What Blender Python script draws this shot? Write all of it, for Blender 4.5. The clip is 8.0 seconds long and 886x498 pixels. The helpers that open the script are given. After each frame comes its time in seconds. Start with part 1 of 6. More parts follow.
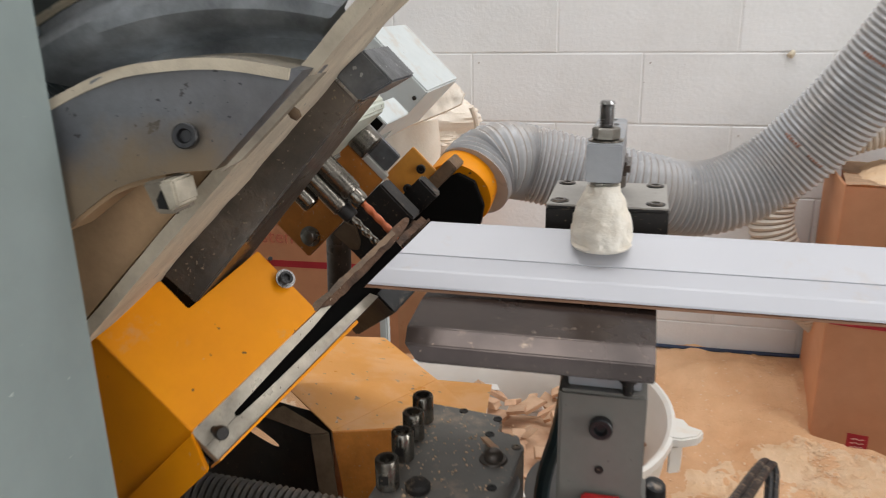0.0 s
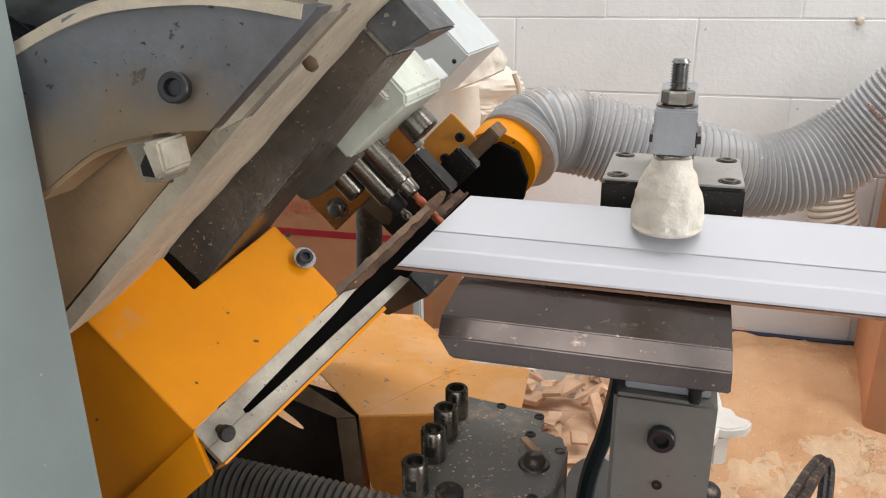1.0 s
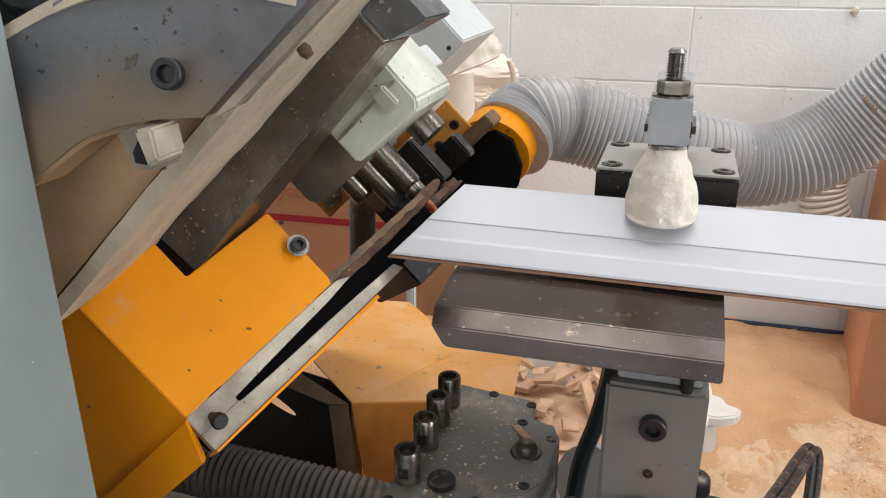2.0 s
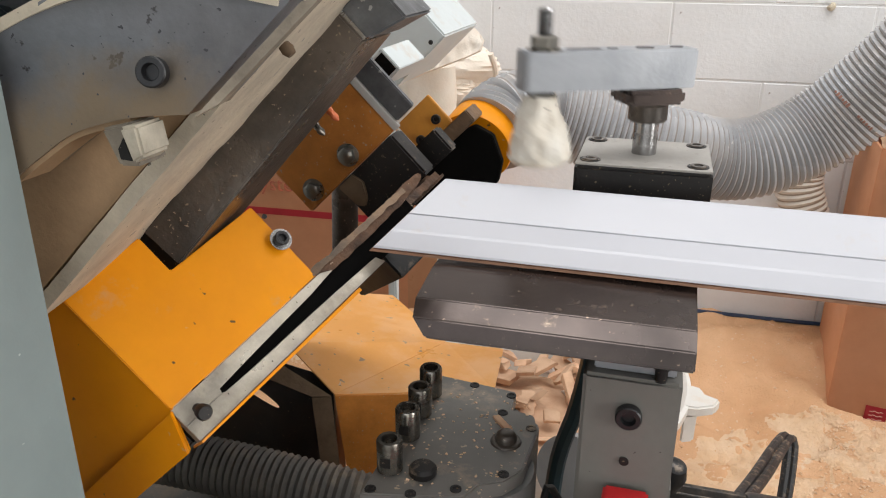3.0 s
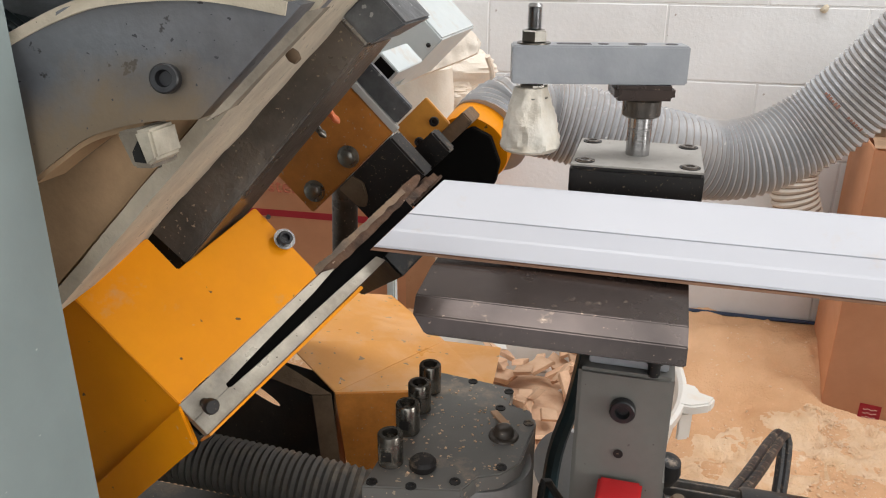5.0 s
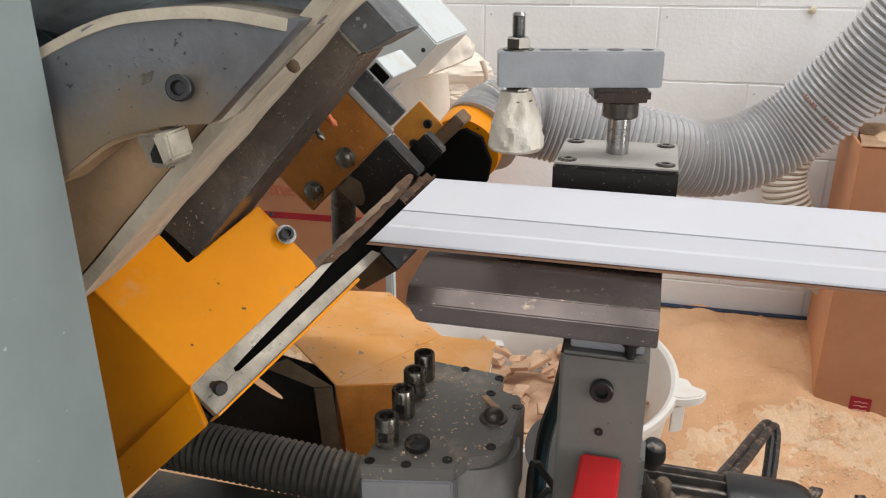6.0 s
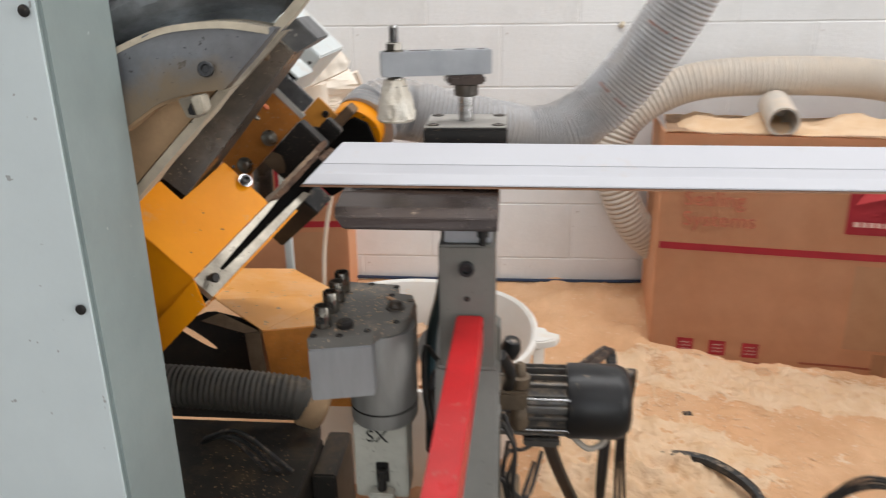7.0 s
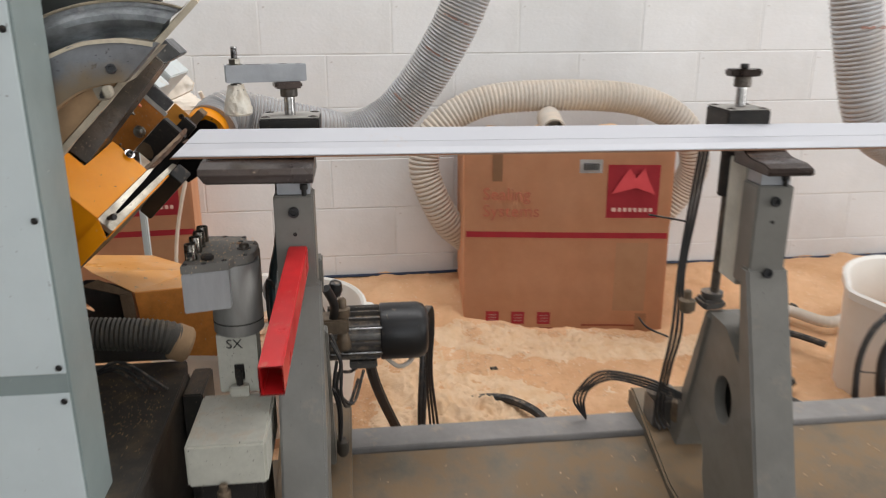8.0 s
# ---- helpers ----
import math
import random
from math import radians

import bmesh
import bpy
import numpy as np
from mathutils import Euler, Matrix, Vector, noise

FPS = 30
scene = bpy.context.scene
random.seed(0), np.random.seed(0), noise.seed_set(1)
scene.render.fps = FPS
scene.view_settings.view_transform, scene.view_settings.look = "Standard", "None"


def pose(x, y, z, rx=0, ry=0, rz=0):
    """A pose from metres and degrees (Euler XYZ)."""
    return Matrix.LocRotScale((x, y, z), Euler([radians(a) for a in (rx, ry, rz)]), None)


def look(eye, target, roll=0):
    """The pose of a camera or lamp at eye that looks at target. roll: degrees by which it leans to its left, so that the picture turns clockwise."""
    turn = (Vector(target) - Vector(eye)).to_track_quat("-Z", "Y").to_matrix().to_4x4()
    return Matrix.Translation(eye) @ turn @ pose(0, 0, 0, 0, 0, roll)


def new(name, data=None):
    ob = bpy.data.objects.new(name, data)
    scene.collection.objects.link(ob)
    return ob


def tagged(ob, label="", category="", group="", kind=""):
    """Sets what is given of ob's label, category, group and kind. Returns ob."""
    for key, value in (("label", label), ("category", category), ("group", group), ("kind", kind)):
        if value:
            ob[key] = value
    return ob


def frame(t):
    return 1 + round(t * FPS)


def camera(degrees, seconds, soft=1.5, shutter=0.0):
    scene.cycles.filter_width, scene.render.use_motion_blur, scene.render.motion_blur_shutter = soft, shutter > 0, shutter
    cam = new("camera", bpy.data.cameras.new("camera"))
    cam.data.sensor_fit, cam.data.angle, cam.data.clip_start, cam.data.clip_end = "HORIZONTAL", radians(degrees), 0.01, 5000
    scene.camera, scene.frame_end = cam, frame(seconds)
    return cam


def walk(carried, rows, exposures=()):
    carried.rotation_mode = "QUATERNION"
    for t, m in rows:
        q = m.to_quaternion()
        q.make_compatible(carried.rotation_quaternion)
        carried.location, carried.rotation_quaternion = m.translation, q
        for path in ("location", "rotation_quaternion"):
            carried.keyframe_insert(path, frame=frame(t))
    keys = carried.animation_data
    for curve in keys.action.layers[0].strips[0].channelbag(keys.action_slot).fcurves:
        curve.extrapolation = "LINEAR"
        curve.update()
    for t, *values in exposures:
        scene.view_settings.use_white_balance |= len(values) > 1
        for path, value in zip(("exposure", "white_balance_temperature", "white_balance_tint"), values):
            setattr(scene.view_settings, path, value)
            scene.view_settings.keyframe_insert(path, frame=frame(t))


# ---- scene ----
cam = camera(59.8, 8.0, soft=1.1, shutter=0.5)
PATH = [
    (0, (-0.003, 0.015, 1.27), (-0.486, 1.857, 0.658), -1.1),
    (0.2, (-0.012, 0.06, 1.261), (-0.527, 1.89, 0.64), -1.5),
    (0.5, (-0.025, 0.092, 1.249), (-0.568, 1.901, 0.59), -1.3),
    (1, (-0.025, 0.085, 1.252), (-0.591, 1.878, 0.57), -0.7),
    (1.5, (-0.027, 0.087, 1.252), (-0.591, 1.874, 0.554), -0.4),
    (3, (-0.022, 0.078, 1.257), (-0.523, 1.871, 0.525), 0.3),
    (3.5, (-0.02, 0.071, 1.259), (-0.516, 1.865, 0.527), 0.3),
    (4, (-0.019, 0.067, 1.262), (-0.513, 1.862, 0.531), 0.3),
    (4.5, (-0.02, 0.065, 1.261), (-0.513, 1.861, 0.531), 0.3),
    (6, (-0.001, 0.026, 1.27), (-0.498, 1.823, 0.546), -0.3),
    (6.3, (0.007, -0.037, 1.276), (-0.484, 1.763, 0.557), -0.6),
    (6.5, (0.005, -0.104, 1.277), (-0.456, 1.708, 0.567), -0.6),
    (6.7, (0.01, -0.175, 1.273), (-0.348, 1.669, 0.587), -1.1),
    (7, (0.03, -0.279, 1.279), (-0.146, 1.597, 0.607), -1.0),
    (7.2, (0.05, -0.351, 1.281), (-0.056, 1.542, 0.643), -1.5),
    (7.5, (0.1, -0.482, 1.285), (0.116, 1.419, 0.665), -0.3),
    (7.8, (0.113, -0.622, 1.281), (0.254, 1.282, 0.685), 0.0),
    (8, (0.084, -0.708, 1.277), (0.301, 1.191, 0.688), -0.2),
]
walk(cam, [(t, look(eye, target, roll)) for t, eye, target, roll in PATH], exposures=((0.0, -0.2), (0.5, -0.04), (1.0, 0.03), (4.5, 0.02), (6.0, -0.02), (7.0, -0.01), (7.5, -0.12), (8.0, -0.2)))

# ---------------- world, large lights ----------------
world = bpy.data.worlds.new("world")
scene.world = world
world.use_nodes = True
sky = world.node_tree.nodes.new("ShaderNodeTexSky")
sky.sky_type, sky.sun_disc = "NISHITA", False
sky.sun_elevation, sky.sun_rotation = radians(48), radians(20)
world.node_tree.links.new(sky.outputs[0], world.node_tree.nodes["Background"].inputs[0])
world.node_tree.nodes["Background"].inputs[1].default_value = 0.1


def area(name, m, sx, sy, watts, colour):
    data = bpy.data.lights.new(name, "AREA")
    data.shape, data.size, data.size_y, data.energy, data.color = "RECTANGLE", sx, sy, watts, colour
    ob = new(name, data)
    ob.matrix_world = m
    return ob


# daylight from unseen roof lights, with an added door and gate as fill
area("roof_light_daylight", pose(0.9, 1.15, 3.56), 4.6, 0.9, 86, (1.0, 0.985, 0.965))
area("roof_light_daylight", pose(0.9, -1.7, 3.56), 4.6, 0.9, 26, (1.0, 0.985, 0.965))
area("door_daylight", look((4.46, -1.0, 1.5), (-0.2, 0.4, 1.2)), 1.9, 2.4, 92, (1.0, 0.978, 0.95))
area("gate_daylight", look((0.6, -3.98, 1.55), (0.6, 2.0, 1.25)), 3.6, 2.6, 42, (1.0, 0.98, 0.96))
scene.view_settings.exposure = 0.0

# ---------------- materials ----------------
MATS = {}


def mat(name, a, b=None, rough=0.5, metal=0.0, scale=14.0, bump=0.12, fine=160.0, dust=0.0, dust_colour=(0.52, 0.39, 0.27),
        spots=0.0, spot_colour=(0.03, 0.03, 0.03), spot_scale=40.0, vary=0.0, stretch=(1, 1, 1), fresnel=0.5,
        specks=0.0, speck_colour=(0.4, 0.3, 0.21), speck_scale=260.0, ring=None, grunge=0.0, deep=0.004):
    """Two colours mixed by noise, fine bump, chips, and sawdust on what faces up."""
    if name in MATS:
        return MATS[name]
    m = bpy.data.materials.new(name)
    m.use_nodes = True
    nt = m.node_tree
    n, ln = nt.nodes, nt.links.new
    p = n["Principled BSDF"]
    p.inputs["Metallic"].default_value = metal
    p.inputs["Specular IOR Level"].default_value = fresnel
    tc = n.new("ShaderNodeTexCoord")
    mp = n.new("ShaderNodeMapping")
    mp.inputs["Scale"].default_value = stretch
    ln(tc.outputs["Object"], mp.inputs[0])

    def noise_node(sc, detail, rgh=0.6):
        q = n.new("ShaderNodeTexNoise")
        q.inputs["Scale"].default_value, q.inputs["Detail"].default_value, q.inputs["Roughness"].default_value = sc, detail, rgh
        ln(mp.outputs[0], q.inputs["Vector"])
        return q

    def ranged(sock, lo, hi, to_lo=0.0, to_hi=1.0):
        q = n.new("ShaderNodeMapRange")
        for i, v in enumerate((lo, hi, to_lo, to_hi)):
            q.inputs[i + 1].default_value = v
        ln(sock, q.inputs[0])
        return q.outputs[0]

    def mixed(fac, c1, c2):
        q = n.new("ShaderNodeMix")
        q.data_type = "RGBA"
        ln(fac, q.inputs[0])
        for s, c in ((q.inputs[6], c1), (q.inputs[7], c2)):
            if isinstance(c, tuple):
                s.default_value = (*c, 1)
            else:
                ln(c, s)
        return q.outputs[2]

    def math_node(op, s1, s2):
        q = n.new("ShaderNodeMath")
        q.operation = op
        for s, v in ((q.inputs[0], s1), (q.inputs[1], s2)):
            if isinstance(v, (int, float)):
                s.default_value = v
            else:
                ln(v, s)
        return q.outputs[0]

    b = b or tuple(0.8 * v for v in a)
    big, small = noise_node(scale, 5), noise_node(fine, 3)
    colour = mixed(ranged(big.outputs[0], 0.35, 0.68), a, b)
    rgh = ranged(big.outputs[0], 0.3, 0.7, max(0.05, rough - 0.08), min(1, rough + 0.1))
    if spots:
        sp = noise_node(spot_scale, 4, 0.7)
        f = ranged(sp.outputs[0], 0.72 - 0.2 * spots, 0.76 - 0.2 * spots)
        colour = mixed(f, colour, spot_colour)
    if grunge:
        # large uneven grime and rubbed patches
        gr = noise_node(scale * 0.55, 8, 0.72)
        hs = n.new("ShaderNodeHueSaturation")
        ln(ranged(gr.outputs[0], 0.3, 0.7, 1 - grunge, 1 + grunge), hs.inputs["Value"])
        ln(colour, hs.inputs["Color"])
        colour = hs.outputs[0]
    if ring:
        # dust clinging along a curved edge: centre u, centre n, radius of full dust, reach, colour
        xyz = n.new("ShaderNodeSeparateXYZ")
        ln(tc.outputs["Object"], xyz.inputs[0])
        du, dn = math_node("SUBTRACT", xyz.outputs[0], ring[0]), math_node("SUBTRACT", xyz.outputs[2], ring[1])
        dist = math_node("SQRT", math_node("ADD", math_node("MULTIPLY", du, du), math_node("MULTIPLY", dn, dn)), 0.0)
        # the drift grows deeper to the low end
        dist = math_node("ADD", dist, math_node("MULTIPLY", math_node("SUBTRACT", xyz.outputs[0], 0.66), 0.28))
        wob = noise_node(34, 6, 0.7)
        dist = math_node("ADD", dist, math_node("MULTIPLY", math_node("SUBTRACT", wob.outputs[0], 0.5), 0.06))
        rf = ranged(dist, ring[2] + ring[3], ring[2])
        colour = mixed(rf, colour, ring[4])
        rgh = math_node("MAXIMUM", rgh, math_node("MULTIPLY", rf, 0.9))
        ln(math_node("MULTIPLY", math_node("SUBTRACT", 1.0, rf), metal), p.inputs["Metallic"])
    if specks:
        sk = noise_node(speck_scale, 2, 0.5)
        colour = mixed(ranged(sk.outputs[0], 0.78 - 0.22 * specks, 0.80 - 0.22 * specks), colour, speck_colour)
    if dust:
        geo = n.new("ShaderNodeNewGeometry")
        sep = n.new("ShaderNodeSeparateXYZ")
        ln(geo.outputs["Normal"], sep.inputs[0])
        up = ranged(sep.outputs[2], 0.05, 0.9)
        d = noise_node(scale * 2.3, 6, 0.7)
        f = math_node("MULTIPLY", up, ranged(d.outputs[0], 0.62 - 0.4 * dust, 0.74 - 0.2 * dust))
        f = math_node("MULTIPLY", f, min(1.0, 0.55 + 0.4 * dust))
        colour = mixed(f, colour, dust_colour)
        rgh = math_node("MAXIMUM", rgh, math_node("MULTIPLY", f, 0.9))
        mt = math_node("MULTIPLY", math_node("SUBTRACT", 1.0, f), metal)
        ln(mt, p.inputs["Metallic"])
    if vary:
        oi = n.new("ShaderNodeObjectInfo")
        hsv = n.new("ShaderNodeHueSaturation")
        ln(ranged(oi.outputs["Random"], 0, 1, 1 - vary, 1 + vary), hsv.inputs["Value"])
        ln(colour, hsv.inputs["Color"])
        colour = hsv.outputs[0]
    ln(colour, p.inputs["Base Color"])
    ln(rgh, p.inputs["Roughness"])
    if bump:
        bp = n.new("ShaderNodeBump")
        bp.inputs["Strength"].default_value, bp.inputs["Distance"].default_value = bump, deep
        ln(math_node("ADD", small.outputs[0], math_node("MULTIPLY", big.outputs[0], 1.5)), bp.inputs["Height"])
        ln(bp.outputs[0], p.inputs["Normal"])
    MATS[name] = m
    return m


# near-black stand-in for the shade inside slots, mouths and holes
M_INNERSHADE = mat("black_for_inner_shade", (0.004, 0.0038, 0.0036), (0.006, 0.0055, 0.005), 0.9, bump=0.1, fresnel=0.1)
M_COVER = mat("dusty_pale_metal", (0.40, 0.38, 0.35), (0.31, 0.29, 0.265), 0.6, scale=14, bump=0.06, grunge=0.15, specks=0.3, speck_colour=(0.2, 0.16, 0.12))
M_TANEDGE = mat("dust_caked_steel", (0.20, 0.132, 0.078), (0.11, 0.072, 0.043), 0.85, scale=16, bump=0.15, grunge=0.35, spots=0.2, spot_colour=(0.05, 0.04, 0.03), spot_scale=30)
M_CARRIAGE = mat("pale_green_paint", (0.68, 0.72, 0.63), (0.54, 0.57, 0.49), 0.4, scale=20, bump=0.06, grunge=0.2, spots=0.16, spot_colour=(0.2, 0.18, 0.15), spot_scale=45, specks=0.3, speck_colour=(0.12, 0.11, 0.09))
M_WALL = mat("painted_block", (0.80, 0.80, 0.805), (0.71, 0.705, 0.70), 0.85, scale=3.2, bump=0.3, fine=85, vary=0.02, spots=0.14, spot_colour=(0.60, 0.55, 0.51), spot_scale=60, grunge=0.05, specks=0.2, speck_colour=(0.42, 0.37, 0.34), speck_scale=75)
M_MORTAR = mat("painted_mortar", (0.78, 0.775, 0.77), (0.66, 0.65, 0.64), 0.9, scale=4, bump=0.6)
M_FLOOR = mat("concrete", (0.24, 0.215, 0.185), (0.17, 0.152, 0.13), 0.85, scale=3, bump=0.4)
M_CEIL = mat("roof_sheet", (0.62, 0.62, 0.6), (0.55, 0.55, 0.53), 0.7, scale=2)
M_SAW = mat("sawdust", (0.80, 0.50, 0.295), (0.70, 0.40, 0.215), 0.95, scale=4.5, bump=0.8, fine=210, spots=0.40, spot_colour=(0.85, 0.64, 0.45), spot_scale=11, fresnel=0.1, grunge=0.10, specks=0.3, speck_colour=(0.86, 0.70, 0.53), speck_scale=140, deep=0.006)
M_SAWPALE = mat("pale_shavings", (0.85, 0.625, 0.425), (0.79, 0.535, 0.325), 0.95, scale=16, bump=0.9, fine=180, fresnel=0.1, deep=0.006)
M_CARD = mat("cardboard", (0.74, 0.375, 0.205), (0.67, 0.32, 0.165), 0.66, scale=5, bump=0.10, fine=240, dust=0.3, grunge=0.08, spots=0.05, spot_colour=(0.72, 0.45, 0.28), spot_scale=14)
M_CARDPALE = mat("worn_cardboard", (0.62, 0.40, 0.25), (0.50, 0.30, 0.18), 0.85, scale=9, bump=0.3, dust=0.9, dust_colour=(0.80, 0.56, 0.37))
M_REDPRINT = mat("red_print", (0.56, 0.035, 0.05), (0.47, 0.03, 0.045), 0.6, scale=9, bump=0.05)
M_WHITEPRINT = mat("pale_print", (0.70, 0.42, 0.36), (0.62, 0.36, 0.31), 0.7)
M_LABEL = mat("paper_label", (0.72, 0.70, 0.68), (0.6, 0.58, 0.56), 0.7)
M_YELLOW = mat("yellow_paint", (0.86, 0.315, 0.004), (0.79, 0.268, 0.004), 0.36, scale=9, bump=0.03, fine=120, spots=0.24, spot_colour=(0.62, 0.43, 0.30), spot_scale=30, dust=0.05, fresnel=0.22, grunge=0.09, specks=0.22, speck_colour=(0.12, 0.07, 0.035), speck_scale=110)
# worn orange paint; also the chute front's shade as a darker colour
M_WORNSHADED = mat("worn_and_shaded_orange", (0.66, 0.255, 0.05), (0.47, 0.17, 0.032), 0.34, scale=16, bump=0.08, spots=0.18, spot_colour=(0.06, 0.03, 0.015), spot_scale=38, dust=0.12, grunge=0.3, specks=0.4, speck_colour=(0.5, 0.36, 0.24), speck_scale=300)
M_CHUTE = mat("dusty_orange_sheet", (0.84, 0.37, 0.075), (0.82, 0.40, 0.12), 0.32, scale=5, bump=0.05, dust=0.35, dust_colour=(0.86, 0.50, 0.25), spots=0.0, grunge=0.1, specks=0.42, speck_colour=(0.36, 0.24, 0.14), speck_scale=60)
M_IRONDUST = mat("dusty_iron", (0.178, 0.186, 0.202), (0.132, 0.130, 0.133), 0.42, metal=0.3, scale=9, bump=0.07, fine=260, spots=0.42, spot_colour=(0.055, 0.052, 0.052), spot_scale=70, grunge=0.42, ring=(0.5905, -0.0015, 0.144, 0.034, (0.215, 0.162, 0.107)), specks=0.36, speck_colour=(0.06, 0.06, 0.065), speck_scale=260)
M_CREAM = mat("dust_caked_edge", (0.64, 0.56, 0.43), (0.45, 0.39, 0.305), 0.85, scale=18, bump=0.2, fine=240, grunge=0.22, spots=0.22, spot_colour=(0.27, 0.255, 0.23), spot_scale=30, specks=0.3, speck_colour=(0.12, 0.1, 0.08))
M_DUSTBLOCK = mat("dusty_worn_block", (0.50, 0.45, 0.36), (0.33, 0.29, 0.225), 0.8, scale=40, bump=0.15, grunge=0.3)
M_BROWNDUST = mat("caked_sawdust", (0.49, 0.325, 0.19), (0.335, 0.225, 0.135), 0.95, scale=11, bump=0.12, fine=300, spots=0.2, spot_colour=(0.13, 0.13, 0.13), spot_scale=10, grunge=0.25, fresnel=0.1)
M_DARKSTEEL = mat("dark_steel", (0.125, 0.102, 0.083), (0.046, 0.039, 0.033), 0.30, metal=0.3, scale=15, bump=0.14, grunge=0.55, spots=0.2, spot_colour=(0.13, 0.092, 0.06), spot_scale=38, specks=0.45, speck_colour=(0.27, 0.21, 0.15), speck_scale=320)
M_ENDBLOCK = mat("mottled_dark_iron", (0.17, 0.178, 0.188), (0.08, 0.083, 0.088), 0.36, metal=0.4, scale=26, bump=0.12, grunge=0.4, specks=0.45, speck_colour=(0.34, 0.34, 0.33), speck_scale=150)
M_HOUSING = mat("dark_housing_paint", (0.075, 0.078, 0.075), (0.05, 0.05, 0.047), 0.5, scale=8, bump=0.1, grunge=0.3)
M_CLIP = mat("chipped_orange_sheet", (0.70, 0.32, 0.055), (0.60, 0.26, 0.05), 0.38, scale=18, bump=0.06, spots=0.2, spot_colour=(0.09, 0.05, 0.03), spot_scale=42, grunge=0.15, dust=0.2)
M_STRIP = mat("grey_dust_in_recess", (0.33, 0.28, 0.215), (0.17, 0.145, 0.115), 0.9, scale=26, bump=0.3, grunge=0.35, spots=0.2, spot_colour=(0.07, 0.06, 0.05), spot_scale=40)
M_JAW = mat("browned_steel", (0.062, 0.044, 0.037), (0.042, 0.030, 0.026), 0.24, metal=0.5, scale=16, bump=0.04, grunge=0.25, dust=0.02, specks=0.28, speck_colour=(0.26, 0.19, 0.14), speck_scale=300)
M_STEEL = mat("bright_steel", (0.46, 0.46, 0.465), (0.34, 0.335, 0.33), 0.22, metal=1.0, scale=30, bump=0.04, grunge=0.3, stretch=(1, 1, 6))
M_ALU = mat("scuffed_aluminium", (0.42, 0.435, 0.46), (0.35, 0.365, 0.39), 0.42, metal=0.6, scale=22, bump=0.08, dust=0.15, spots=0.12, spot_colour=(0.22, 0.23, 0.25), spot_scale=70)
M_SHOE = mat("worn_shoe_metal", (0.50, 0.46, 0.385), (0.30, 0.265, 0.215), 0.33, metal=0.35, scale=24, bump=0.12, grunge=0.4, spots=0.15, spot_colour=(0.12, 0.10, 0.08), spot_scale=40, dust=0.15, dust_colour=(0.55, 0.47, 0.33), specks=0.3, speck_colour=(0.08, 0.06, 0.05))
M_BLADE = mat("caked_blade", (0.115, 0.058, 0.030), (0.038, 0.023, 0.016), 0.62, fresnel=0.3, scale=34, bump=0.6, grunge=0.5, spots=0.16, spot_colour=(0.24, 0.165, 0.11), spot_scale=46, specks=0.3)
M_BLACK = mat("black_metal", (0.012, 0.0112, 0.011), (0.022, 0.019, 0.0175), 0.46, fresnel=0.35, scale=18, bump=0.1, dust=0.12, spots=0.06, spot_colour=(0.2, 0.13, 0.085), spot_scale=50, specks=0.45, speck_colour=(0.2, 0.15, 0.1), speck_scale=420)
M_BLACKPLATE = mat("black_dusty_plate", (0.040, 0.039, 0.040), (0.07, 0.056, 0.045), 0.45, scale=8, bump=0.1, dust=0.5, grunge=0.4, spots=0.34, spot_colour=(0.20, 0.14, 0.095), spot_scale=11, specks=0.25, speck_colour=(0.3, 0.22, 0.15))
M_RUBBER = mat("black_rubber", (0.018, 0.018, 0.019), (0.028, 0.027, 0.026), 0.55, scale=25, bump=0.08, dust=0.3)
M_FANCOVER = mat("black_plastic", (0.011, 0.011, 0.0125), (0.016, 0.016, 0.017), 0.36, scale=20, bump=0.05, dust=0.04)
M_GREYPAINT = mat("grey_machine_paint", (0.205, 0.197, 0.178), (0.168, 0.160, 0.143), 0.38, scale=8, bump=0.04, dust=0.12, grunge=0.16, specks=0.25, speck_colour=(0.08, 0.07, 0.06), speck_scale=200)
M_GEAR = mat("grey_gearbox_paint", (0.205, 0.195, 0.178), (0.165, 0.156, 0.143), 0.40, scale=9, bump=0.05, dust=0.16, grunge=0.15, specks=0.45, speck_colour=(0.46, 0.36, 0.26), speck_scale=170)
M_DRUMPAINT = mat("grey_drum_metal", (0.33, 0.325, 0.31), (0.25, 0.245, 0.235), 0.42, metal=0.3, scale=14, bump=0.05, grunge=0.25, stretch=(1, 1, 0.3), spots=0.1, spot_colour=(0.15, 0.14, 0.13), spot_scale=22)
M_GEARFRONT = mat("machined_casting", (0.50, 0.51, 0.53), (0.38, 0.385, 0.40), 0.36, metal=0.55, scale=16, bump=0.05, spots=0.16, grunge=0.2, stretch=(1, 1, 0.18), spot_scale=26, spot_colour=(0.2, 0.19, 0.18))
M_BEIGE = mat("beige_paint", (0.57, 0.56, 0.49), (0.47, 0.46, 0.40), 0.42, scale=12, bump=0.05, dust=0.3, grunge=0.2, spots=0.1, spot_colour=(0.14, 0.13, 0.11), spot_scale=40, specks=0.35, speck_colour=(0.12, 0.11, 0.09))
M_CABINET = mat("light_panel_paint", (0.68, 0.75, 0.765), (0.63, 0.70, 0.715), 0.36, scale=4, bump=0.03, grunge=0.06, specks=0.2, speck_colour=(0.40, 0.42, 0.42), speck_scale=110)
M_CABSIDE = mat("grey_green_paint", (0.285, 0.338, 0.332), (0.25, 0.30, 0.295), 0.38, scale=6, bump=0.03, grunge=0.10, spots=0.05, spot_colour=(0.45, 0.49, 0.48), spot_scale=30, specks=0.15, speck_colour=(0.5, 0.54, 0.53), speck_scale=120)
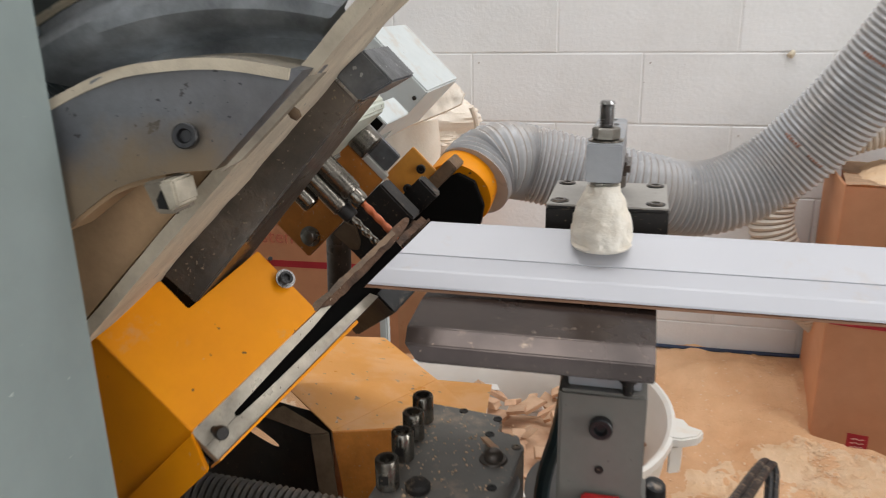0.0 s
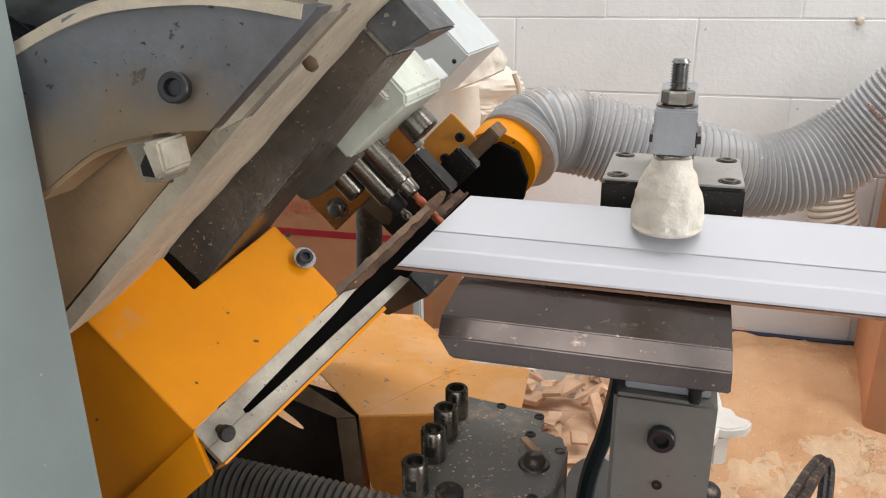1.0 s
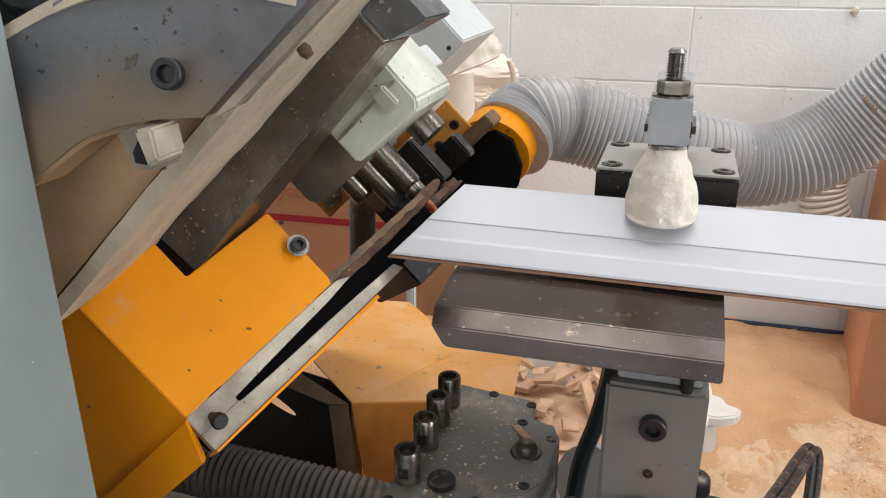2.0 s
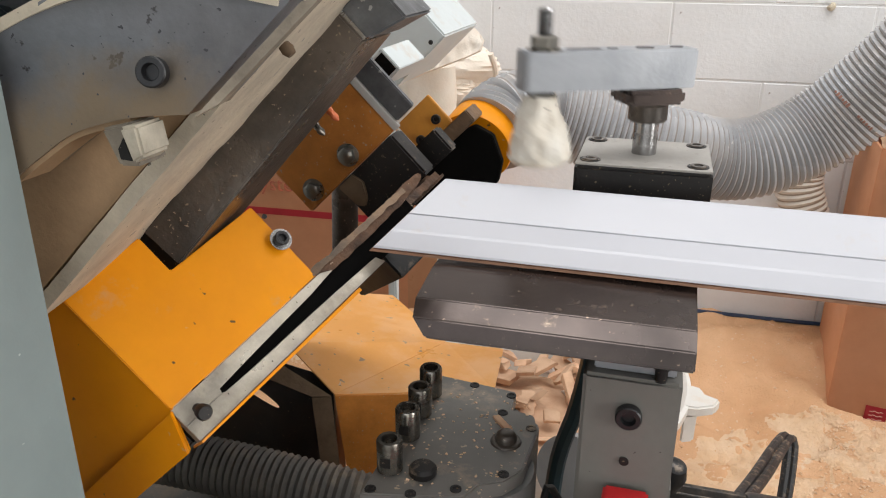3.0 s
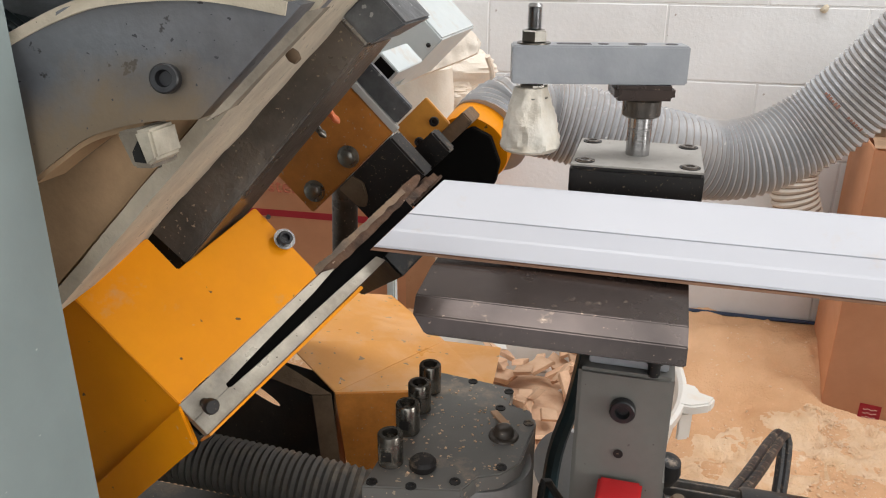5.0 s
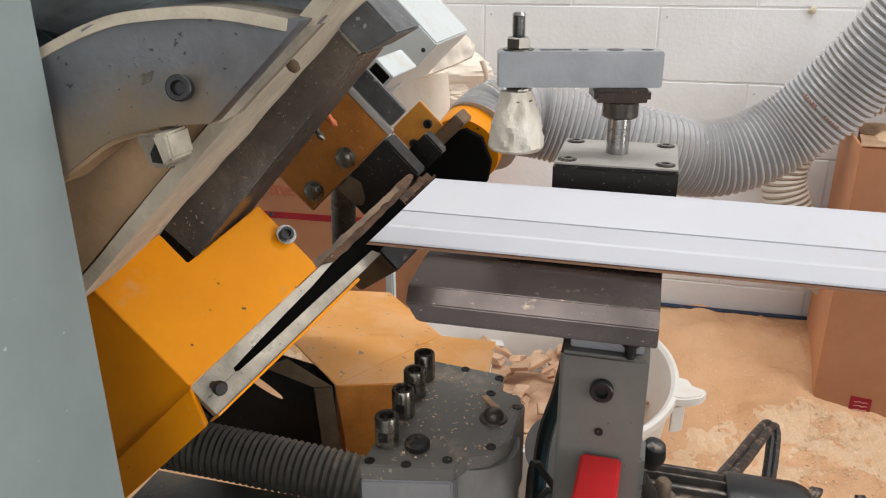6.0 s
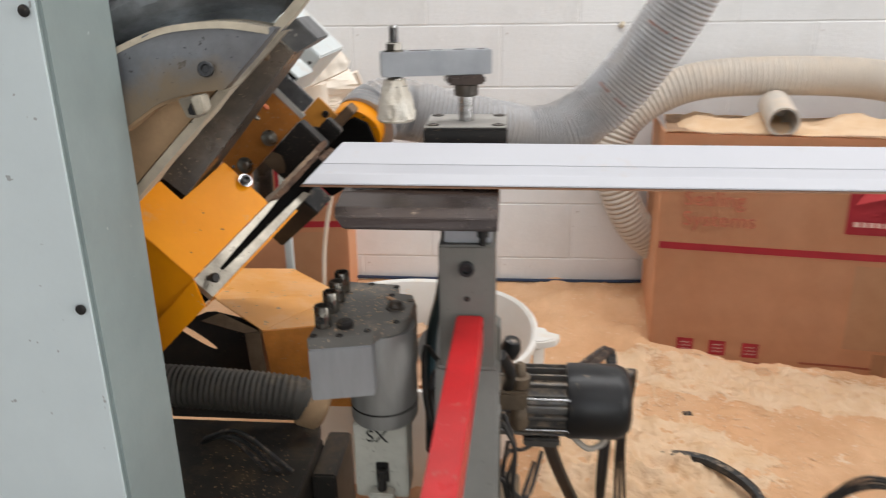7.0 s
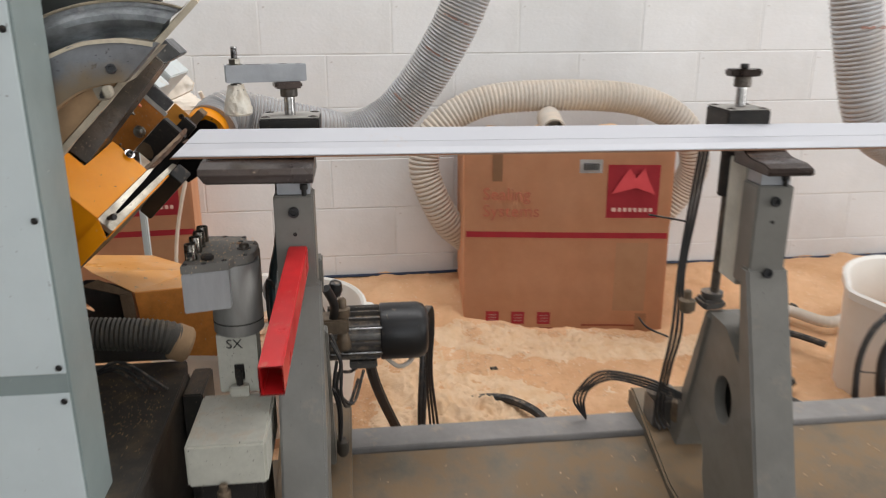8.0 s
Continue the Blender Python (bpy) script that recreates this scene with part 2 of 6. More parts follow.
M_PALEBLUE = mat("pale_painted_sheet", (0.66, 0.71, 0.715), (0.60, 0.645, 0.65), 0.42, scale=7, bump=0.04, dust=0.25, grunge=0.08, spots=0.05, spot_colour=(0.25, 0.25, 0.25))
M_PROFILE = mat("white_foil", (0.535, 0.54, 0.58), (0.51, 0.515, 0.55), 0.36, scale=3, bump=0.01, dust=0.02)
M_FIBRE = mat("fibreboard_edge", (0.42, 0.235, 0.15), (0.34, 0.185, 0.115), 0.85, scale=60, bump=0.3)
M_GROOVE = mat("grey_groove", (0.42, 0.43, 0.47), (0.38, 0.39, 0.43), 0.6, scale=20, bump=0.0)
M_TAPE = mat("masking_tape", (0.84, 0.79, 0.70), (0.76, 0.67, 0.54), 0.45, scale=30, bump=0.35, fine=120)
M_RED = mat("red_paint", (0.62, 0.022, 0.026), (0.52, 0.018, 0.02), 0.3, scale=14, bump=0.05, dust=0.1, grunge=0.12, spots=0.16, spot_colour=(0.7, 0.3, 0.25), spot_scale=50)
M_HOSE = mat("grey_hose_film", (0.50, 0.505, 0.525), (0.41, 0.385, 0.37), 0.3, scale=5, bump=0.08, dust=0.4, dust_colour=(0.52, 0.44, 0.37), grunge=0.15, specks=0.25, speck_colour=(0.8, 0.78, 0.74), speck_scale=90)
# darker colours for the valleys between hose ribs
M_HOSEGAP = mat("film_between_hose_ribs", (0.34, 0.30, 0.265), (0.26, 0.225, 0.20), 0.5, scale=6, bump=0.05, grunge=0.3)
M_LOOPGAP = mat("darker_loop_hose_gap", (0.36, 0.29, 0.22), (0.27, 0.21, 0.16), 0.8, scale=8, bump=0.05, grunge=0.2)
M_HOUSED = mat("dusty_turned_steel", (0.30, 0.28, 0.25), (0.20, 0.17, 0.135), 0.36, metal=0.5, scale=16, bump=0.08, grunge=0.35, spots=0.2, spot_colour=(0.26, 0.19, 0.13), spot_scale=24)
M_HOSERIB = mat("hose_print", (0.40, 0.17, 0.11), (0.38, 0.2, 0.15), 0.6)
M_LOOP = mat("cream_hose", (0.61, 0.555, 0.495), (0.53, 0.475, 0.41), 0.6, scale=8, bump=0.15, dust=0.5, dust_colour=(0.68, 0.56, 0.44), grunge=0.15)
M_DARKHOSE = mat("dark_hose", (0.115, 0.105, 0.09), (0.085, 0.078, 0.068), 0.55, scale=10, bump=0.2, dust=0.35, dust_colour=(0.3, 0.23, 0.16))
M_TUB = mat("white_polythene", (0.80, 0.78, 0.74), (0.74, 0.71, 0.66), 0.4, scale=6, bump=0.05, dust=0.2, dust_colour=(0.72, 0.6, 0.47))
M_OFFCUT = mat("pale_offcut", (0.74, 0.49, 0.32), (0.58, 0.35, 0.22), 0.8, scale=20, bump=0.15, vary=0.2)
M_OFFWHITE = mat("foiled_offcut", (0.78, 0.76, 0.73), (0.72, 0.69, 0.66), 0.5, vary=0.08)
M_CLOTH = mat("dusty_cloth", (0.90, 0.82, 0.72), (0.85, 0.73, 0.60), 0.9, scale=12, bump=0.2, grunge=0.08)
M_BELLOWS = mat("grey_bellows", (0.21, 0.245, 0.26), (0.12, 0.135, 0.14), 0.42, scale=9, bump=0.1, grunge=0.35)
M_DRUM = mat("rubbed_grey_drum", (0.52, 0.55, 0.575), (0.25, 0.265, 0.278), 0.4, metal=0.25, scale=20, bump=0.06, grunge=0.55, spots=0.22, spot_colour=(0.50, 0.51, 0.52), spot_scale=26)
M_ORANGE = mat("orange_bit", (0.55, 0.13, 0.04), (0.45, 0.1, 0.03), 0.45, scale=40)
M_SPINDLE = mat("oily_steel", (0.25, 0.23, 0.20), (0.13, 0.117, 0.10), 0.24, metal=0.9, scale=22, bump=0.04, grunge=0.4, stretch=(1, 1, 2.2))
M_MOTOR = mat("motor_alloy", (0.15, 0.142, 0.134), (0.095, 0.09, 0.085), 0.42, metal=0.5, scale=20, bump=0.1, dust=0.4, grunge=0.25)
M_BRASS = mat("tarnished_brass", (0.19, 0.14, 0.095), (0.13, 0.10, 0.072), 0.5, metal=0.5, scale=60, dust=0.12, grunge=0.3)
M_CABLE = mat("cable_sheath", (0.02, 0.02, 0.022), (0.035, 0.032, 0.03), 0.5, scale=30, dust=0.25)
M_BLUECABLE = mat("blue_cable", (0.012, 0.03, 0.08), (0.02, 0.035, 0.07), 0.5)
M_TEALHOSE = mat("teal_hose", (0.012, 0.04, 0.05), (0.02, 0.035, 0.04), 0.4)
M_BENCH = mat("dusty_dark_bed", (0.050, 0.044, 0.037), (0.034, 0.031, 0.027), 0.5, scale=7, bump=0.12, dust=0.35, dust_colour=(0.135, 0.095, 0.056), grunge=0.3, specks=0.4, speck_colour=(0.22, 0.16, 0.1))
M_BASE = mat("dust_covered_base", (0.145, 0.124, 0.092), (0.105, 0.092, 0.072), 0.46, scale=4, bump=0.1, dust=0.75, dust_colour=(0.25, 0.162, 0.086), grunge=0.35, spots=0.12, spot_colour=(0.33, 0.23, 0.14), spot_scale=9, specks=0.2, speck_colour=(0.42, 0.31, 0.2), speck_scale=120)
M_RAIL = mat("grey_rail", (0.30, 0.288, 0.28), (0.24, 0.23, 0.222), 0.45, scale=9, bump=0.06, dust=0.15, grunge=0.2)
M_NUT = mat("plated_steel", (0.30, 0.285, 0.255), (0.22, 0.205, 0.18), 0.32, metal=0.9, scale=50)
M_RUSTBAR = mat("rusty_bar", (0.20, 0.12, 0.065), (0.10, 0.075, 0.055), 0.6, metal=0.2, scale=30, bump=0.3, spots=0.3, spot_colour=(0.03, 0.028, 0.026), spot_scale=40)
M_FAINT = mat("faint_red_print", (0.47, 0.125, 0.065), (0.44, 0.125, 0.07), 0.8, bump=0)
M_EDGE = mat("pale_machined_edge", (0.66, 0.64, 0.61), (0.54, 0.52, 0.49), 0.4, metal=0.2, scale=30, bump=0.08)
M_INK = mat("black_ink", (0.02, 0.02, 0.02), None, 0.6, bump=0)

# ---------------- shape helpers ----------------
HEAD = pose(-0.633, 0, 0.633, 0, -45, 0)      # the saw head: along the cut upward, back, away from the cut
ORIGIN = {}


def thing(name, m, label, category, group="", kind=""):
    """An Empty at a pose that carries parts."""
    ob = new(name)
    ob.empty_display_size = 0.02
    ob.matrix_world = m
    ORIGIN[ob] = m
    return tagged(ob, label, category, group, kind)


def part(name, bm, material, parent=None, label="", local=False, smooth=True, m=None):
    """Links a bmesh as one mesh object under a thing or part. Places are the world's, unless local."""
    if m is not None:
        bm.transform(m)
    base = ORIGIN.get(parent, Matrix())
    if not local:
        bm.transform(base.inverted())
    bmesh.ops.recalc_face_normals(bm, faces=bm.faces)
    me = bpy.data.meshes.new(name)
    bm.to_mesh(me)
    bm.free()
    for q in (material if isinstance(material, (list, tuple)) else [material]):
        me.materials.append(q)
    if smooth:
        for f in me.polygons:
            f.use_smooth = True
        me.set_sharp_from_angle(angle=radians(38))
    ob = new(name, me)
    if parent is not None:
        ob.parent = parent
        ORIGIN[ob] = base
    if label:
        ob["label"] = label
    return ob


def solo(name, bm, material, label, category, kind="", group="", smooth=True, m=None):
    return tagged(part(name, bm, material, None, "", False, smooth, m), label, category, group, kind)


def box(x0, x1, y0, y1, z0, z1, bevel=0.002, bm=None, seg=2):
    own = bmesh.new()
    bmesh.ops.create_cube(own, size=1, matrix=Matrix.Translation(((x0 + x1) / 2, (y0 + y1) / 2, (z0 + z1) / 2)) @ Matrix.Diagonal((x1 - x0, y1 - y0, z1 - z0, 1)))
    if bevel:
        bmesh.ops.bevel(own, geom=list(own.edges), offset=bevel, segments=seg, affect="EDGES", clamp_overlap=True)
    return merged(bm, own)


def merged(bm, own):
    if bm is None:
        return own
    me = bpy.data.meshes.new("tmp")
    own.to_mesh(me)
    own.free()
    bm.from_mesh(me)
    bpy.data.meshes.remove(me)
    return bm


def prism(poly, lo, hi, axis="z", bevel=0.0, bm=None, shear=None):
    """A polygon pushed along an axis: in (y, z) along x, in (x, z) along y, in (x, y) along z."""
    own = bmesh.new()

    def at(p, h):
        v = {"x": (h, p[0], p[1]), "y": (p[0], h, p[1]), "z": (p[0], p[1], h)}[axis]
        return shear(*v) if shear else v

    a = [own.verts.new(at(p, lo)) for p in poly]
    b = [own.verts.new(at(p, hi)) for p in poly]
    own.faces.new(a), own.faces.new(b[::-1])
    for i in range(len(poly)):
        j = (i + 1) % len(poly)
        own.faces.new((a[i], b[i], b[j], a[j]))
    bmesh.ops.recalc_face_normals(own, faces=own.faces)
    if bevel:
        bmesh.ops.bevel(own, geom=list(own.edges), offset=bevel, segments=2, affect="EDGES", clamp_overlap=True)
    return merged(bm, own)


def along(p, d):
    """The pose at p whose z runs along d."""
    return Matrix.Translation(p) @ Vector(d).to_track_quat("Z", "Y").to_matrix().to_4x4()


def lathe(profile, p, d, seg=28, bm=None, six=False):
    """Turned shape: (radius, height) pairs along the axis d from p."""
    own = bmesh.new()
    m = along(p, d)
    n = 6 if six else seg
    rings = []
    for r, h in profile:
        rings.append([own.verts.new(m @ Vector((r * math.cos(2 * math.pi * i / n), r * math.sin(2 * math.pi * i / n), h))) for i in range(n)])
    for a, b in zip(rings, rings[1:]):
        for i in range(n):
            j = (i + 1) % n
            own.faces.new((a[i], a[j], b[j], b[i]))
    own.faces.new(rings[0][::-1]), own.faces.new(rings[-1])
    return merged(bm, own)


def cyl(p0, p1, r, seg=24, bevel=0.0015, bm=None):
    p0, p1 = Vector(p0), Vector(p1)
    h = (p1 - p0).length
    b = min(bevel, r * 0.4, h * 0.4)
    return lathe([(r - b, 0), (r, b), (r, h - b), (r - b, h)], p0, p1 - p0, seg, bm)


def smooth_path(points, step):
    """Points along a Catmull-Rom line, evenly spaced."""
    pts = [Vector(p) for p in points]
    pts = [2 * pts[0] - pts[1]] + pts + [2 * pts[-1] - pts[-2]]
    dense = []
    for a, b, c, d in zip(pts, pts[1:], pts[2:], pts[3:]):
        for i in range(24):
            t = i / 24
            dense.append(0.5 * (2 * b + (c - a) * t + (2 * a - 5 * b + 4 * c - d) * t * t + (3 * b - a - 3 * c + d) * t ** 3))
    dense.append(pts[-2])
    out, left = [dense[0]], 0.0
    for a, b in zip(dense, dense[1:]):
        seg_len = (b - a).length
        pos = step - left
        while pos <= seg_len and seg_len > 0:
            out.append(a + (b - a) * (pos / seg_len))
            pos += step
        left = seg_len - (pos - step)
    return out


def sweep(points, radius, step, seg=16, ripple=0.0, per=4, bm=None, open_end=False, gaps=()):
    """A tube along a smooth line; ripple makes it a ribbed hose with per rings to a rib; gaps take the second material."""
    own = bmesh.new()
    line = smooth_path(points, step)
    side = None
    rings = []
    for k, p in enumerate(line):
        d = (line[min(k + 1, len(line) - 1)] - line[max(k - 1, 0)]).normalized()
        if side is None:
            side = d.orthogonal().normalized()
        side = (side - d * side.dot(d)).normalized()
        up = d.cross(side)
        r = radius * (1 + ripple * (0.5 + 0.5 * math.cos(2 * math.pi * (k % per) / per)) - ripple)
        rings.append([own.verts.new(p + r * (math.cos(2 * math.pi * i / seg) * side + math.sin(2 * math.pi * i / seg) * up)) for i in range(seg)])
    for k, (a, b) in enumerate(zip(rings, rings[1:])):
        for i in range(seg):
            j = (i + 1) % seg
            f = own.faces.new((a[i], a[j], b[j], b[i]))
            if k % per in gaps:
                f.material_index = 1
    if not open_end:
        own.faces.new(rings[0][::-1]), own.faces.new(rings[-1])
    return merged(bm, own)


def cable(name, points, r, material, label, category="cable"):
    return solo(name, sweep(points, r, max(0.008, r * 2.0), 8), material, label, category)


def socket_screw(p, d, r, parent, name="screw", local=False):
    """A cap screw with a hexagonal socket."""
    bm = lathe([(r * 0.92, 0), (r, r * 0.1), (r, r * 0.72), (r * 0.9, r * 0.82), (r * 0.58, r * 0.82), (r * 0.52, r * 0.72), (r * 0.5, r * 0.3)], p, d, 24)
    return part(name, bm, M_FANCOVER, parent, "black socket-head screw", local)


def hex_bolt(p, d, r, parent, name="bolt", material=None, local=False):
    bm = lathe([(r * 1.35, 0), (r * 1.35, r * 0.16), (r * 1.2, r * 0.2)], p, d, 24)
    bm = lathe([(r, r * 0.2), (r, r * 0.8), (r * 0.82, r * 0.92)], p, d, bm=bm, six=True)
    return part(name, bm, material or M_SPINDLE, parent, "", local)


def lettering(name, text, size, m, material, parent):
    cu = bpy.data.curves.new(name, "FONT")
    cu.body, cu.size, cu.extrude, cu.resolution_u = text, size, 0.0004, 3
    tmp = bpy.data.objects.new(name, cu)
    scene.collection.objects.link(tmp)
    me = bpy.data.meshes.new_from_object(tmp.evaluated_get(bpy.context.evaluated_depsgraph_get()))
    bpy.data.objects.remove(tmp)
    bm = bmesh.new()
    bm.from_mesh(me)
    bpy.data.meshes.remove(me)
    return part(name, bm, material, parent, m=m, smooth=False)


def lumpy(bm, amount, scale, seed=0.0):
    for v in bm.verts:
        v.co += Vector(noise.noise_vector(v.co * scale + Vector((seed, seed, seed)))) * amount


def H(u, y, n):
    return HEAD @ Vector((u, y, n))



# ---------------- the room ----------------
solo("floor", box(-3.2, 4.6, -4.2, 2.46, -0.1, 0.0, 0), M_FLOOR, "grey concrete workshop floor under sawdust", "floor", "structure")
WALL_Y = 2.264


def side_wall(name, bm):
    return solo(name, bm, M_WALL, "white painted block wall of the workshop", "wall", "structure")


side_wall("wall_west", box(-3.2, -3.0, -4.0, 2.26, 0.002, 3.6, 0))
# openings in the unseen east and south walls suit the added lamps
bm = box(4.5, 4.7, -4.0, -2.0, 0.002, 3.6, 0)
box(4.5, 4.7, 0.8, 2.26, 0.002, 3.6, 0, bm)
box(4.5, 4.7, -1.998, 0.798, 2.9, 3.6, 0, bm)
side_wall("wall_east", bm)
bm = box(-3.2, -1.3, -4.2, -4.002, 0.002, 3.6, 0)
box(2.5, 4.7, -4.2, -4.002, 0.002, 3.6, 0, bm)
box(-1.298, 2.498, -4.2, -4.002, 2.95, 3.6, 0, bm)
side_wall("wall_south", bm)
bm = box(-3.2, 4.7, -4.2, -2.2, 3.604, 3.7, 0)
box(-3.2, 4.7, -1.2, 0.65, 3.604, 3.7, 0, bm)
box(-3.2, 4.7, 1.65, 2.46, 3.604, 3.7, 0, bm)
for y0, y1 in ((-2.198, -1.202), (0.652, 1.648)):
    box(-3.2, -1.5, y0, y1, 3.604, 3.7, 0, bm)
    box(3.3, 4.7, y0, y1, 3.604, 3.7, 0, bm)
solo("ceiling", bm, M_CEIL, "pale roof sheeting with two roof lights", "ceiling", "structure")

# ---------------- saw head: tilting quadrant and casting ----------------
saw = thing("mitre_saw_head", HEAD, "grey cast-iron tilting saw head caked with sawdust, yellow blade guard", "saw")
LEAN_BACK = 0.31


def quad_y(u, n, off=0.0):
    return 0.36 + (LEAN_BACK if u > 0.69 else 0.03) * (u - 0.69) + off


def arc_points(pts):
    line = smooth_path([(p[0], p[1], 0) for p in pts], 0.006)
    return [(p.x, p.y) for p in line]


OUTER = [(0.640, 0.190), (0.660, 0.1825), (0.682, 0.173), (0.702, 0.161), (0.731, 0.1345), (0.756, 0.100)]
INNER = [(0.691, 0.097), (0.670, 0.114), (0.643, 0.1295), (0.619, 0.1355), (0.600, 0.139)]


def quad_shear(off0, off1):
    def f(x, h, z):
        return (x, quad_y(x, z, off0 if h < 0.5 else off1), z)
    return f


bm = prism(arc_points(OUTER) + arc_points(INNER) + [(0.585, 0.165), (0.61, 0.185)], 0, 1, "y", shear=quad_shear(0.0, 0.034))
part("quadrant", bm, M_IRONDUST, saw, "dull grey iron quadrant plate with sawdust along its lower edge", local=True)
# raised rim on the outer curve, caked with dust
outer = [p for p in arc_points(OUTER) if p[0] < 0.755]
rim = [(p[0], p[1]) for p in outer] + [(p[0] - 0.0045, p[1] - 0.0035) for p in outer[::-1]]
bm = prism(rim, 0, 1, "y", shear=quad_shear(-0.0012, 0.036))
part("quadrant_rim", bm, M_CREAM, saw, "pale dust-caked rim", local=True)
inner = [p for p in arc_points(INNER) if p[0] < 0.668]
bm = prism(inner + [(p[0] - 0.0022, p[1] - 0.0018) for p in inner[::-1]], 0, 1, "y", shear=quad_shear(0.002, 0.022))
part("inner_rim", bm, M_BROWNDUST, saw, "pale dust-caked inner rim", local=True)
bm = prism([(0.7559, 0.0965), (0.7625, 0.0922), (0.7040, 0.0908), (0.6930, 0.0940)], 0, 1, "y", shear=quad_shear(-0.0015, 0.004))
part("recess_strip", bm, M_STRIP, saw, "grey-brown dusty strip beside the plate", True)
# the dusty web behind the inner curve
bm = prism([(0.40, 0.108), (0.69, 0.108), (0.68, 0.15), (0.63, 0.19), (0.40, 0.26)], 0, 1, "y", shear=quad_shear(0.036, 0.06))
part("web", bm, M_BROWNDUST, saw, "recessed web thickly coated in brown sawdust", local=True)
# rubbed drum round the quadrant, its outer bead and the ribbed sleeve beyond it
CU, CN = 0.5905, -0.0015


def round_band(profile, a0, a1, steps, ripple=0.0):
    """A band concentric with the quadrant: (radius, depth) pairs swept from angle a0 to a1."""
    bm = bmesh.new()
    rows = []
    for i in range(steps + 1):
        a = radians(a0 + (a1 - a0) * i / steps)
        row = []
        for r, dy in profile:
            u, n = CU + r * math.cos(a), max(0.113, CN + r * math.sin(a))
            w = 0.0016 * noise.noise((u * 14, n * 14, 2)) + ripple * math.cos(i * 1.5708)
            row.append(bm.verts.new((u, quad_y(u, n, dy + w), n)))
        rows.append(row)
    for a, b in zip(rows, rows[1:]):
        for j in range(len(profile) - 1):
            bm.faces.new((a[j], a[j + 1], b[j + 1], b[j]))
    bmesh.ops.solidify(bm, geom=list(bm.faces), thickness=0.004)
    return bm


part("drum", round_band([(0.186, 0.040), (0.199, 0.046), (0.203, 0.050), (0.208, 0.036), (0.212, 0.024), (0.219, 0.017), (0.226, 0.016), (0.232, 0.021), (0.236, 0.030), (0.242, 0.034)], 24, 76, 60), M_DRUM, saw, "rubbed grey metal drum", local=True)
part("drum_bead", round_band([(0.2415, 0.030), (0.2425, 0.026), (0.2445, 0.026), (0.2455, 0.030)], 22, 76, 60), M_CREAM, saw, "thin dust-caked bead", local=True)
part("bellows", round_band([(0.186, 0.052), (0.205, 0.046), (0.225, 0.034), (0.245, 0.030), (0.265, 0.034), (0.29, 0.046)], 74, 118, 160, 0.0012), M_BELLOWS, saw, "grey ribbed sleeve, scuffed", local=True)
part("housing", box(0.40, 0.95, 0.475, 0.505, 0.150, 0.45, 0.004), M_HOUSING, saw, "dark housing behind the sleeve", True)
# the pale edge of the casting that faces the cut
bm = bmesh.new()
q = []
for k in range(46):
    u = 0.505 + 0.325 * k / 45
    w = noise.noise((u * 30, 0, 0)) * 0.0022 + noise.noise((u * 90, 4, 0)) * 0.0008
    yn = 0.393 + 0.02 * max(0, u - 0.6)
    yb = 0.478 + 0.32 * (u - 0.53)
    q.append([bm.verts.new(v) for v in ((u, yn - 0.002 + w, 0.0985), (u, yb + 0.004, 0.1085 + 0.06 * (u - 0.53) + w), (u, yb + 0.004, 0.132), (u, yn - 0.002 + w, 0.1065))])
for a, b in zip(q, q[1:]):
    for j in range(4):
        bm.faces.new((a[j], a[(j + 1) % 4], b[(j + 1) % 4], b[j]))
bm.faces.new(q[0]), bm.faces.new(q[-1][::-1])
part("casting_edge", bm, M_CREAM, saw, "pale edge of the casting under caked dust", local=True)
socket_screw((0.6925, 0.3620, 0.119), (0.30, -1, 0.0), 0.0066, saw, "cap_screw", True)
bm = lathe([(0.0028, 0), (0.0034, 0.003), (0.0022, 0.006)], (0.722, 0.412, 0.0995), (0, 0, -1), 14)
part("knob", bm, M_TANEDGE, saw, "", True)


def face_on(points):
    """Level and upright distances of the head's face turned into its own two directions."""
    return [((z + x) / math.sqrt(2), (z - x) / math.sqrt(2)) for x, z in points]


bm = prism(face_on([(0.3802, 0.5500), (0.3946, 0.5532), (0.3978, 0.5345), (0.3868, 0.5338)]), 0.3535, 0.374, "y", 0.0012)
lumpy(bm, 0.0008, 120)
part("wedge_base", bm, M_STRIP, saw, "dust-coated base of the block", True)
bm = prism(face_on([(0.3936, 0.5522), (0.4024, 0.5540), (0.4046, 0.5405), (0.3985, 0.5365)]), 0.3480, 0.368, "y", 0.0013)
lumpy(bm, 0.0007, 130)
part("wedge_block", bm, M_DUSTBLOCK, saw, "pale worn block", True)
part("wedge_socket", prism(face_on([(0.3922, 0.5470), (0.3952, 0.5372), (0.3896, 0.5375), (0.3890, 0.5420)]), 0.3523, 0.3540, "y"), M_BLACK, saw, "dark broken socket", True)
part("inner_plate", box(0.455, 0.512, 0.53, 0.56, 0.048, 0.135, 0.002), M_BLACK, saw, "black plate inside the guard", True)


# the dark steel guide bar across the head
def bar_shear(y_off0, y_off1):
    def f(x, h, z):
        return (x, 0.478 + 0.32 * (x - 0.53) + (y_off0 if h < 0.5 else y_off1), z)
    return f


